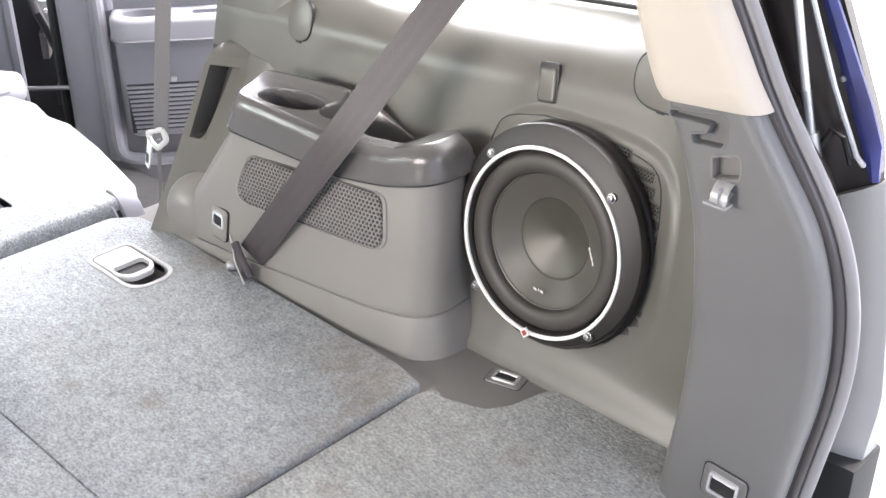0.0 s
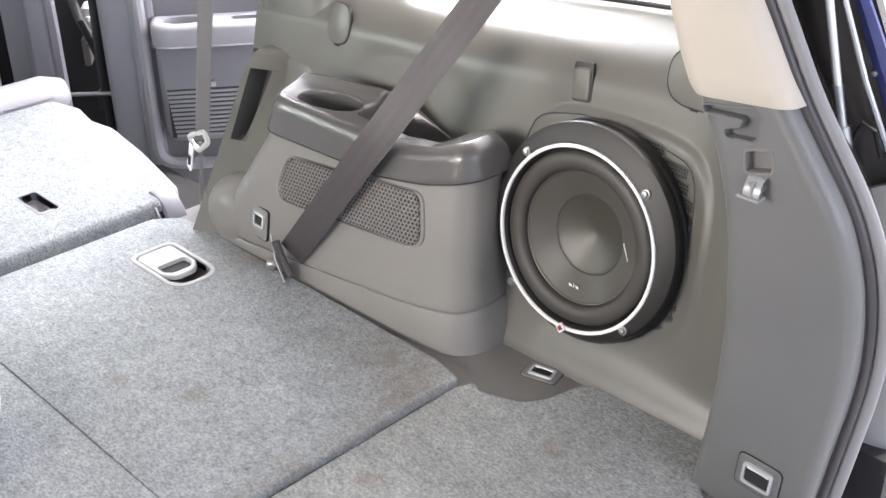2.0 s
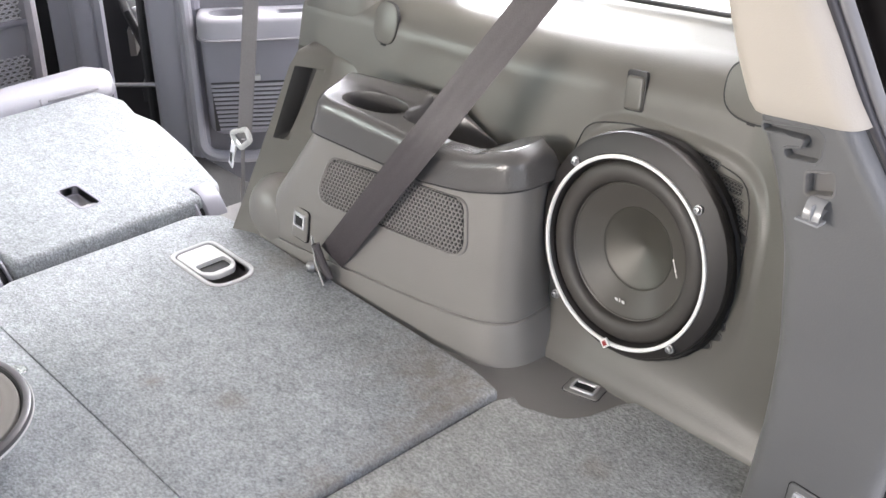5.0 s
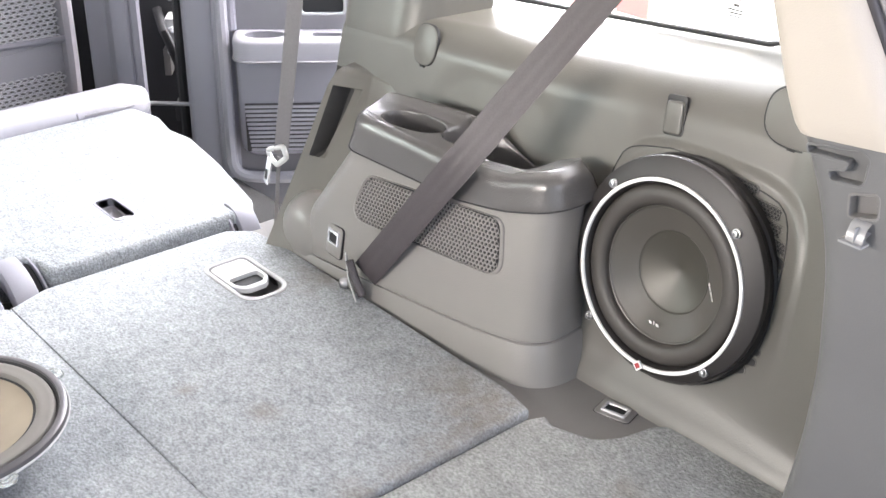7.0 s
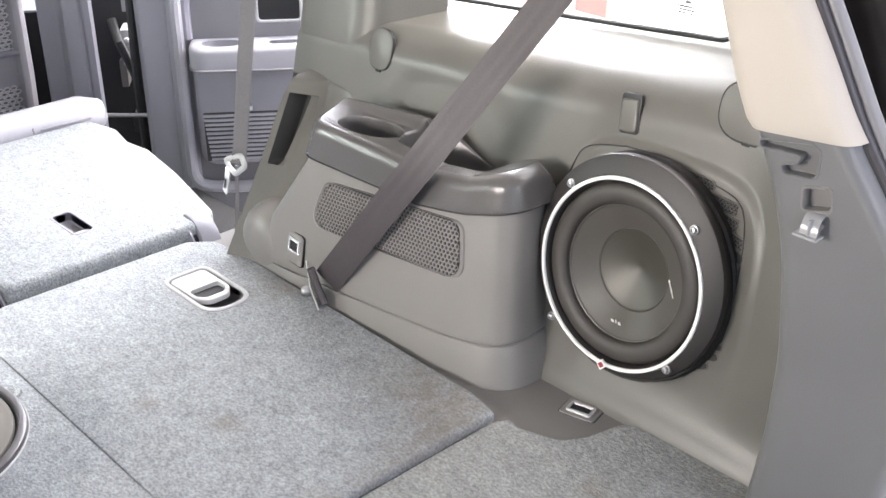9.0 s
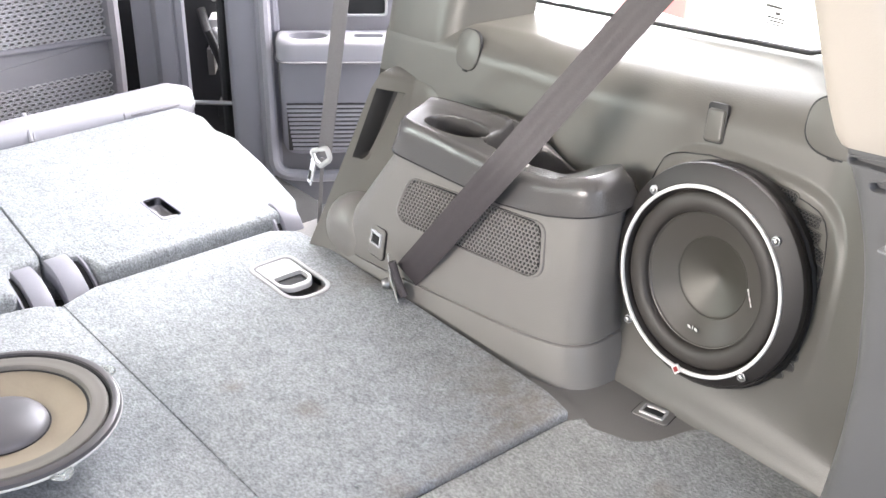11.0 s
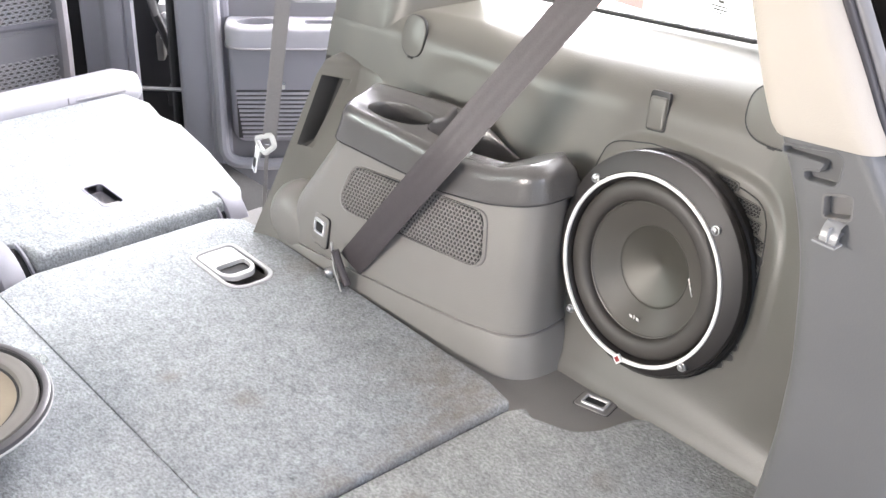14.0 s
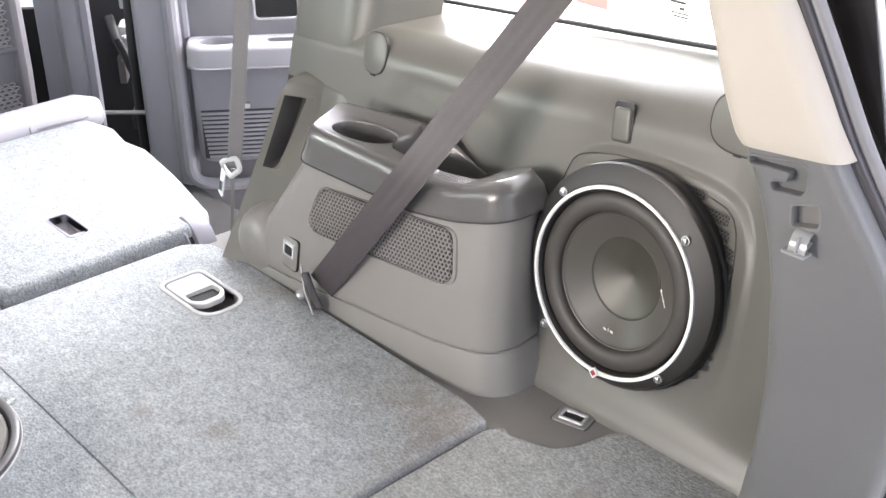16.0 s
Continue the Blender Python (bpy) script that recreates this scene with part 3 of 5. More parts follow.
part("seat_back", carpet_panel(rounded([(-0.67, -1.3), (-0.67, -0.428), (-0.745, -0.416), (-0.745, -0.3624), (-1.2, -0.3254), (-1.2, -1.3)], [0.014, 0.014, 0.02, 0.02, 0.02, 0.014], 5, closed=True), [], -0.05, 0.0198, 0.012, ease=seamed), CARPET, seat_d)
part("headrest_roll", tube([(-1.255, -1.3, 0.0), (-1.255, -0.4, 0.0), (-1.25, -0.345, 0.0), (-1.25, -0.338, -0.003)], [0.055, 0.056, 0.054, 0.045], 16, flat=0.75), VINYL, seat_d)
part("recess_frame", ring_part(rrect(-0.841, -0.751, -0.161, -0.122, 0.011), rrect(-0.837, -0.755, -0.157, -0.126, 0.008), 0.019, 0.0208, 0.0006), DOOR_PLASTIC, seat_c, "thin recess frame")
part("recess", sheet([[(x, y, z) for x, y in rrect(-0.837, -0.755, -0.157, -0.126, 0.008)] for z in (0.019, 0.006)] + [[(-0.796 + (x + 0.796) * f, -0.1415 + (y + 0.1415) * f, z) for x, y in rrect(-0.837, -0.755, -0.157, -0.126, 0.008)] for f, z in ((0.9, 0.004), (0.02, 0.003))], closed_u=True), VINYL, seat_c, "grey strap recess")
part("catch", box(-0.768, -0.757, -0.154, -0.129, 0.003, 0.0085, 0.001), BLACK, seat_c, "black catch")
part("strap_bar", tube([(-0.772, -0.156, 0.011), (-0.772, -0.127, 0.011)], 0.003, 8), CHROME, seat_c)
roll_arc = lambda y, lift: [(-1.248 + (0.056 + lift) * math.cos(a), y + 0.06 * (math.cos(a) - 0.3) * -0.25, 0.005 + (0.0425 + lift) * math.sin(a)) for a in [radians(20 + 11 * k) for k in range(13)]]
part("stitched_seam", tube(roll_arc(-0.005, 0.0008), 0.002, 6), DOOR_DARK, seat_c, "stitched seam")
part("seam_ridge", tube(roll_arc(-0.19, 0.001), 0.005, 8), VINYL, seat_c)
part("seam_line", tube(roll_arc(-0.183, 0.0005), 0.003, 6), DOOR_DARK, seat_c)
part("release_slot", prism(rrect(-1.246, -1.236, 0.042, 0.076, 0.004), 0.036, 0.0494, 0.001), BLACK, seat_c, "dark release slot")
part("front_seam", tube([(-1.197, 0.0, 0.0235), (-1.195, 0.05, 0.0235), (-1.195, 0.1, 0.0225)], 0.0022, 6), DOOR_DARK, seat_c)
# hinge covers in the notch between the seats
def hinge_arc(y0, y1, cx, cz, rx, rz, skirt):
    """A curved strip that comes over the hinge and dips into the notch."""
    rows = []
    for k in range(17):
        a = radians(100 - 100 * k / 16)
        x, z = cx + rx * math.cos(a), cz + rz * math.sin(a)
        rows.append([(x, y0, z - skirt), (x, y0, z - 0.003), (x, y0 + 0.0009, z - 0.0009), (x, y0 + 0.003, z), (x, y1 - 0.003, z), (x, y1 - 0.0009, z - 0.0009), (x, y1, z - 0.003), (x, y1, z - skirt)])
    return sheet(rows)


for n_y, wide, split, lab, at in ((-0.405, 0.044, -1, "curved pale grey plastic seat hinge cover in a dark notch", (-0.72, -0.075, 0.098, 0.096)),
                                  (-0.339, 0.05, 1, "curved pale grey plastic seat hinge cover beside the carpet edge", (-0.72, -0.075, 0.09, 0.099)),
                                  (0.008, 0.046, -1, "curved pale grey plastic hinge cover at the seat's corner", (-0.688, -0.055, 0.056, 0.08))):
    cover = thing("hinge_cover", lab, "hinge cover", (at[0] + 0.05, n_y, -0.04), group="hinge covers")
    cx, cz, rx, rz = at
    y0, y1 = n_y - wide / 2, n_y + wide / 2
    dark = wide * 0.3
    body_y = (y0 + dark, y1) if split < 0 else (y0, y1 - dark)
    slot_y = (y0 + 0.003, y0 + dark) if split < 0 else (y1 - dark, y1 - 0.003)
    part("cover", hinge_arc(*body_y, cx, cz, rx, rz, 0.03), DOOR_PLASTIC, cover)
    part("slot", hinge_arc(*slot_y, cx, cz, rx - 0.012, rz - 0.01, 0.03), BLACK, cover, "dark slot")
    part("cheek", hinge_arc(*((y0, y0 + 0.003) if split < 0 else (y1 - 0.003, y1)), cx, cz, rx - 0.003, rz - 0.004, 0.03), DOOR_PLASTIC, cover)

# ---- speaker in the side wall ----
tilt = Vector((0, -1, 0.147)).normalized()
SUB = Matrix((( 1, 0, 0, 0.069), (0, tilt.z, tilt.y, 0.1235), (0, -tilt.y, tilt.z, 0.1702), (0, 0, 0, 1)))
sub = thing("subwoofer", "round black subwoofer with white pinstripe, bolted to the side wall", "loudspeaker", m=SUB)


def off_lathe(profile, n=180, ragged=0.0, seed=3):
    """Rings of (radius, height, share of the offset), the outer ones set off upwards from the speaker's axis."""
    rnd = random.Random(seed)
    waves = [(rnd.randint(9, 60), rnd.uniform(0, 6.3), rnd.uniform(0.2, 1.0)) for _ in range(14)]
    rows = []
    for r, h, o in profile:
        row = []
        for i in range(n):
            a = 2 * math.pi * i / n
            q = r + ragged * o * sum(w * math.sin(f * a + p) for f, p, w in waves) / 4
            row.append((0.004 * o + q * math.cos(a), 0.0095 * o + q * math.sin(a), h))
        rows.append(row)
    bm = sheet(rows, closed_u=True)
    bmesh.ops.recalc_face_normals(bm, faces=bm.faces)
    return bm


part("spacer", off_lathe([(0.108, -0.064, 0.4), (0.1365, -0.064, 0.4), (0.1363, -0.05, 0.4), (0.1345, -0.047, 0.4), (0.1345, -0.043, 0.4), (0.1374, -0.04, 0.4), (0.137, -0.03, 0.4), (0.134, -0.028, 0.4), (0.134, -0.024, 0.4), (0.1352, -0.022, 0.4), (0.134, -0.015, 0.4), (0.108, -0.015, 0)], ragged=0.0012), MDF, sub, "black rough-cut spacer ring", local=True)
part("trim_ring", off_lathe([(0.106, -0.02, 0), (0.1325, -0.016, 1), (0.1338, -0.012, 1), (0.1335, -0.0085, 1), (0.1325, -0.0062, 1), (0.13, -0.005, 0.95), (0.1195, 0.0, 0.15), (0.1175, 0.0003, 0), (0.117, -0.001, 0), (0.112, -0.001, 0), (0.1105, -0.003, 0), (0.1095, -0.014, 0)]), GASKET, sub, "matt black trim ring", local=True)
part("pinstripe", lathe([(0.1118, -0.0015), (0.1118, 0.001), (0.1126, 0.0017), (0.1156, 0.0017), (0.1164, 0.001), (0.1164, -0.0015)]), WHITE, sub, "thin white ring", local=True)
prof = [(0.1095, -0.014), (0.1075, -0.0125)]
for k in range(13):
    a = math.pi * k / 12
    prof.append((0.0955 + 0.0122 * math.cos(a), -0.0105 + 0.0085 * math.sin(a) ** 0.85))
prof += [(0.0832, -0.0118), (0.0826, -0.0126)]
part("surround", lathe(prof), SURROUND, sub, "rounded rubber surround", local=True)
part("cone", lathe([(0.0827, -0.0126), (0.0819, -0.0116), (0.0811, -0.0119), (0.0803, -0.0134), (0.079, -0.0142), (0.064, -0.0222), (0.0505, -0.0295)]), CONE, sub, "satin black cone", local=True)
part("dust_cap", lathe([(0.0505, -0.0295), (0.0498, -0.0291), (0.0488, -0.0299), (0.047, -0.0308), (0.03, -0.0362), (0.015, -0.041), (0.004, -0.0444), (0.0, -0.0449)]), CAP, sub, "glossy concave dust cap", local=True)
for sx, sy in ((-0.0868, 0.0855), (0.0888, 0.087), (-0.0862, -0.0868), (0.0878, -0.083)):
    m = Matrix.Translation((sx, sy, 0))
    part("screw", lathe([(0.0056, -0.002), (0.0056, 0.0012), (0.0042, 0.0014), (0.0042, 0.0032), (0.0034, 0.0046), (0.0017, 0.005), (0.0017, 0.0036), (0.0, 0.0036)], 20, m=m), STEEL, sub, "bright screw with washer", local=True)
dm = Matrix.Translation((0.001, -0.1145, 0.0012)) @ Matrix.Rotation(radians(45), 4, "Z")
badge = part("badge", box(-0.0052, 0.0052, -0.0052, 0.0052, 0.0, 0.003, 0.0006, m=dm), WHITE, sub, "small diamond badge with a red centre", local=True)
part("badge_centre", box(-0.0031, 0.0031, -0.0031, 0.0031, 0.003, 0.0035, 0.0003, m=dm), RED, sub, local=True)


# plain bars in place of the maker's marks on the cone
slope = Matrix.Rotation(math.atan2(0.0153, 0.0285), 4, "X")
for u, w, h, lean in ((-0.0052, 0.004, 0.007, 0), (-0.0002, 0.0011, 0.012, -14), (0.005, 0.004, 0.007, 0)):
    part("mark", box(u - w / 2, u + w / 2, -h / 2, h / 2, -0.0002, 0.0004, 0.0001, m=Matrix.Translation((-0.004, -0.067, -0.0192)) @ slope @ Matrix.Rotation(radians(lean), 4, "Z")), WHITE, sub, "small white printed bar", local=True)
for u, w, h in ((-0.0085, 0.0055, 0.0018), (-0.002, 0.006, 0.0026), (0.0045, 0.0055, 0.0018), (0.0095, 0.0035, 0.003)):
    part("mark", box(-h / 2, h / 2, u - w / 2, u + w / 2, -0.0002, 0.0004, 0.0001, m=Matrix.Rotation(radians(0), 4, "Z") @ Matrix.Translation((0.059, 0.0, -0.0238)) @ Matrix.Rotation(radians(-28), 4, "Y") @ Matrix.Rotation(radians(46), 4, "Z")), WHITE, sub, "small white printed bar", local=True)

# ---- loose speaker on the folded seat ----
SPK = pose(-0.345, -0.5685, 0.004)
spk = thing("loudspeaker", "loose loudspeaker with tan cone and grey dome lying face up", "loudspeaker", m=SPK)
part("magnet", lathe([(0.0, 0.0), (0.042, 0.0), (0.044, 0.002), (0.044, 0.012), (0.042, 0.014), (0.0, 0.014)], 64), RUBBER, spk, "black magnet", local=True)
part("basket", lathe([(0.04, 0.013), (0.055, 0.014), (0.08, 0.026), (0.108, 0.042), (0.114, 0.047), (0.116, 0.051)], 64), RUBBER, spk, "black metal basket", local=True)
part("rim", lathe([(0.112, 0.044), (0.131, 0.045), (0.1348, 0.048), (0.1348, 0.051), (0.1335, 0.0545), (0.13, 0.0562), (0.1255, 0.056), (0.124, 0.05)], 96), RIM, spk, "dark grey rim", local=True)
part("rim_edge", lathe([(0.134, 0.0465), (0.1358, 0.0475), (0.1362, 0.0492), (0.1352, 0.0505)], 96), PLATE, spk, "pale lower edge of the rim", local=True)
part("gasket_line", lathe([(0.125, 0.0535), (0.1225, 0.0505), (0.1205, 0.0492)], 96), BLACK, spk, "dark gap inside the rim", local=True)
prof = [(0.1215, 0.0495)]
for k in range(11):
    a = math.pi * k / 10
    prof.append((0.1105 + 0.0105 * math.cos(a), 0.0495 + 0.0055 * math.sin(a) + 0.0012 * math.sin(3 * a)))
prof += [(0.0985, 0.0485)]
part("roll", lathe(prof), ROLL, spk, "grey-beige foam roll", local=True)
part("cone_line", lathe([(0.099, 0.0492), (0.0975, 0.0496), (0.096, 0.0486)], 96), BLACK, spk, "dark glue line", local=True)
part("cone", lathe([(0.0975, 0.0488), (0.096, 0.0484), (0.078, 0.0425), (0.055, 0.0365)]), TAN, spk, "tan paper cone", local=True)
part("dome_line", lathe([(0.0555, 0.0365), (0.0545, 0.0382), (0.0535, 0.0375)], 64), BLACK, spk, "dark ring at the dome", local=True)
part("dome", lathe([(0.0542, 0.036), (0.0535, 0.038)] + [(0.0535 * math.cos(a), 0.038 + 0.0185 * math.sin(a)) for a in [math.pi / 2 * k / 8 for k in range(1, 8)]] + [(0.0, 0.0565)], 64), SILVER_CAP, spk, "matt silver-grey dome", local=True)
for k in range(4):
    a = radians(7 + 90 * k)
    m = Matrix.Rotation(a, 4, "Z") @ Matrix.Translation((0.136, 0, 0))
    part("mounting_tab", lathe([(0.004, 0.0455), (0.0115, 0.0455), (0.013, 0.0475), (0.0115, 0.0498), (0.0055, 0.0505), (0.004, 0.0495), (0.004, 0.0455)], 24, m=m), EAR, spk, "clear plastic mounting ear", local=True)

# ---- console with cup holder ----
def console_outline(z, grow=0.0, n=90):
    xl = -0.575 + 0.78 * max(0.0, z) + 0.25 * max(0.0, 0.05 - z) * 0
    xr = -0.036 - 0.075 * z
    yl, yr = 0.012 + 0.16 * z, 0.045 + 0.17 * z
    path = rounded([(xl - grow - 0.17 * z, 0.17), (xl - grow, yl - grow), (xr - 0.1, yr - 0.018 - grow), (xr + grow, yr + 0.0 - grow), (xr + grow + interp(z, [0.0, 0.06], [0.01, -0.024]), 0.2)], [0, 0.06 - 0.1 * max(0.0, z), 0.25, 0.075, 0], 12)
    return resample(path, n)


def seam_low(x):
    return interp(x, [-0.57, -0.45, -0.33, -0.1, -0.03], [0.012, 0.014, 0.022, 0.04, 0.046])


def seam_top(x):
    return interp(x, [-0.45, -0.4, -0.2, -0.12, -0.04], [0.197, 0.196, 0.192, 0.203, 0.223])


def front_y(x, z):
    pts = [p for p in console_outline(z, n=160) if p[1] < 0.125]
    return interp(x, [p[0] for p in pts], [p[1] for p in pts])


def band(levels, n=90):
    """Rows round the console; each level blends the two seams by f and grows by g."""
    rows = []
    for f, g, a, b in levels:
        z_mid = a(-0.3) * (1 - f) + b(-0.3) * f
        row = []
        for x, y in console_outline(z_mid, 0.0, n):
            z = a(x) * (1 - f) + b(x) * f
            row.append(z)
        line = []
        for i in range(n):
            x, y = console_outline(row[i], g, n)[i]
            line.append((x, y, row[i]))
        rows.append(line)
    return rows


console = thing("cup_holder_console", "grey moulded wheel-arch console with a dark cup holder tray", "console", (-0.28, 0.09, 0.0))
part("body", sheet(band([(0.0, -0.002, seam_low, seam_top), (0.012, 0.0005, seam_low, seam_top), (0.03, 0.001, seam_low, seam_top)] + [(f / 12, 0.0, seam_low, seam_top) for f in range(1, 12)] + [(0.985, 0.0, seam_low, seam_top), (1.0, -0.003, seam_low, seam_top)])), CONSOLE, console)
low_edge = lambda x: -0.014
part("plinth", sheet(band([(0.0, 0.006, low_edge, seam_low), (0.4, 0.0045, low_edge, seam_low), (0.85, 0.002, low_edge, seam_low), (0.97, 0.001, low_edge, seam_low), (1.0, -0.002, low_edge, seam_low)])), CONSOLE, console)


def tray_rim(x, y):
    """Height of the tray's upper edge: a lip in front, a back that falls away behind the bin."""
    lip = interp(x, [-0.45, -0.41, -0.343, -0.26, -0.187, -0.128, -0.095, -0.06], [0.25, 0.249, 0.247, 0.243, 0.239, 0.245, 0.257, 0.268])
    far = interp(x, [-0.45, -0.38, -0.3, -0.265, -0.22, -0.185, -0.155, -0.12, -0.07], [0.257, 0.259, 0.26, 0.255, 0.228, 0.213, 0.22, 0.246, 0.268])
    yb = interp(x, [-0.46, -0.43, -0.36, -0.28, -0.17, -0.06], [0.118, 0.124, 0.136, 0.148, 0.168, 0.16])
    low = lip + 0.004 * smooth(0.07, 0.12, y) * smooth(-0.25, -0.3, x)
    return low + (far - low) * smooth(yb - 0.02, yb - 0.001, y)


def tray_height(x, y):
    cup = 1 - smooth(0.86, 1.0, math.hypot((x + 0.336) / 0.05, (y - 0.093 - 0.2 * (x + 0.336)) / 0.025))
    bx = max(abs(x + 0.203) - 0.062, 0)
    by = max(0.112 + 0.07 * (x + 0.2) - y, 0)
    trough = 1 - smooth(0.004, 0.018, math.hypot(bx * 0.8, by))
    h = tray_rim(x, y)
    return h - 0.06 * cup + (min(h, 0.198) - h) * trough


def loop(points, radii, n=320):
    path = rounded(points, radii, 10, closed=True)
    return resample(path + [path[0]], n + 1)[:-1]


t_low = loop([(-0.452, 0.14), (-0.431, 0.039), (-0.15, 0.0555), (-0.046, 0.0735), (-0.05, 0.162), (-0.25, 0.182)], [0.03, 0.042, 0.25, 0.075, 0.02, 0.1])
t_mid = loop([(-0.444, 0.134), (-0.421, 0.043), (-0.148, 0.06), (-0.05, 0.077), (-0.058, 0.157), (-0.25, 0.175)], [0.03, 0.04, 0.25, 0.072, 0.02, 0.1])
t_top = loop([(-0.43, 0.125), (-0.407, 0.055), (-0.146, 0.076), (-0.074, 0.094), (-0.078, 0.152), (-0.2, 0.166)], [0.014, 0.03, 0.25, 0.045, 0.02, 0.12])
rows = [[(x, y, seam_top(x) - 0.001) for x, y in t_low], [(x, y, seam_top(x) + 0.004) for x, y in t_low]]
for k in range(1, 11):
    a = math.pi / 2 * k / 10
    line = []
    for (x0, y0), (x1, y1), (x2, y2) in zip(t_low, t_mid, t_top):
        z0, z2 = seam_top(x0) + 0.004, tray_rim(x2, y2)
        f = k / 10
        if f < 0.4:
            g = f / 0.4
            line.append((x0 + (x1 - x0) * g, y0 + (y1 - y0) * g, z0 + (z2 - z0) * 0.5 * g))
        else:
            b = math.pi / 2 * (f - 0.4) / 0.6
            line.append((x1 + (x2 - x1) * (1 - math.cos(b)), y1 + (y2 - y1) * (1 - math.cos(b)), z0 + (z2 - z0) * (0.5 + 0.5 * math.sin(b))))
    rows.append(line)
N = 110
for k in range(1, N + 1):
    f = k / N
    rows.append([(x + (max(-0.36, min(-0.12, x)) - x) * f, y + (0.105 + 0.06 * (max(-0.36, min(-0.12, x)) + 0.24) - y) * f, 0.0) for x, y in t_top])
rows = rows[:-N] + [[(x, y, tray_height(x, y)) for x, y, _ in line] for line in rows[-N:]]
part("tray", sheet(rows, closed_u=True), TRAY, console, "dark textured cup holder tray", sharp=60)
joint = [(x, y - 0.0006, seam_top(x) + 0.0004) for x, y in t_low if y < 0.13]
part("joint_line", tube(sorted(joint), 0.0009, 6), RUBBER, console, "thin dark joint under the tray")

# honeycomb grille in the console's face
GC = [(-0.372, 0.172), (-0.128, 0.19), (-0.117, 0.117), (-0.402, 0.1)]
g_out = rounded(GC, [0.03, 0.02, 0.022, 0.03], 8, closed=True)


def face_pt(x, z, lift):
    return (x, front_y(x, z) - lift, z + lift * 0.16)


gc = (sum(p[0] for p in g_out) / len(g_out), sum(p[1] for p in g_out) / len(g_out))
# A black sheet on the closed face paints the hollow behind the mesh.
grille = part("grille", sheet([[face_pt(gc[0] + (x - gc[0]) * f, gc[1] + (z - gc[1]) * f, 0.0012) for x, z in g_out] for f in (0.99, 0.6, 0.25, 0.01)], closed_u=True), BLACK, console, "black sheet painting the hollow behind the speaker grille")
part("grille_rim", sheet([[face_pt(gc[0] + (x - gc[0]) * f, gc[1] + (z - gc[1]) * f, h) for x, z in g_out] for f, h in ((1.035, -0.001), (1.03, 0.002), (1.012, 0.003), (0.995, 0.0022), (0.985, 0.0005))], closed_u=True), CONSOLE, grille, "moulded grille rim")
bm = bmesh.new()
pitch = 0.0062
for r in range(-14, 34):
    for c in range(-4, 66):
        x = -0.41 + c * pitch + (pitch / 2 if r % 2 else 0)
        z = 0.098 + r * pitch * 0.866 + (x + 0.41) * 0.04
        if not inside(g_out, x, z, 0.002):
            continue
        ring = [[bm.verts.new(face_pt(x + rad * math.cos(radians(60 * k + 30)), z + rad * math.sin(radians(60 * k + 30)), lift)) for k in range(6)] for rad, lift in ((pitch * 0.58, 0.003), (pitch * 0.4, 0.003), (pitch * 0.37, 0.0013))]
        for a, b in zip(ring, ring[1:]):
            for k in range(6):
                bm.faces.new((a[k], a[(k + 1) % 6], b[(k + 1) % 6], b[k]))
hon = part("honeycomb", bm, CONSOLE, grille, "fine honeycomb mesh", flat=True)
hon["kind"] = "stuff"

# rounded foot of the wheel arch in front of the console
foot_rows = []
for k in range(17):
    a = math.pi * k / 16
    foot_rows.append([(-0.522 + 0.082 * math.cos(t) * (0.25 + 0.75 * math.sin(a)), 0.064 + 0.052 * math.cos(a), -0.012 + 0.1 * math.sin(t) * math.sin(a) ** 0.5) for t in [math.pi * j / 20 for j in range(21)]])
part("foot", sheet(foot_rows), CONSOLE, console, "rounded grey foot")

# ---- fittings of the side wall ----
seam_path = [(-0.056, 0.245), (-0.053, 0.258), (-0.047, 0.275), (-0.035, 0.284), (-0.016, 0.291), (0.02, 0.299), (0.056, 0.301), (0.085, 0.2995), (0.112, 0.296), (0.158, 0.289), (0.174, 0.285), (0.186, 0.278), (0.194, 0.265), (0.199, 0.248), (0.202, 0.229), (0.204, 0.196), (0.203, 0.16), (0.198, 0.12)]
seam_pts = resample3([(x, wall_y(x, z) - 0.0002, z) for x, z in seam_path], 60)
line = part("panel_seam", tube([(x, wall_y(x, z) - 0.0002, z) for x, y, z in seam_pts], 0.0009, 6), RUBBER)
tagged(line, "thin dark seam round the speaker panel", "seam", kind="structure")
def on_wall(x, z, lift=0.0, spin=0.0):
    """A frame on the wall: its z points out of the wall, its y up along it."""
    e = 0.004
    out = Vector(((wall_y(x + e, z) - wall_y(x - e, z)) / (2 * e), -1, (wall_y(x, z + e) - wall_y(x, z - e)) / (2 * e))).normalized()
    up = (Vector((0, 0, 1)) - out * out.z).normalized()
    side = up.cross(out)
    p = Vector((x, wall_y(x, z), z)) + out * lift
    return Matrix(((side.x, up.x, out.x, p.x), (side.y, up.y, out.y, p.y), (side.z, up.z, out.z, p.z), (0, 0, 0, 1))) @ Matrix.Rotation(radians(spin), 4, "Z")


def blob(a, b, power=2.6, n=40, flat=0.0):
    pts = []
    for k in range(n):
        t = 2 * math.pi * k / n
        c, s_ = math.cos(t), math.sin(t)
        pts.append((a * math.copysign(abs(c) ** (2 / power), c), b * math.copysign(abs(s_) ** (2 / power), s_)))
    return pts


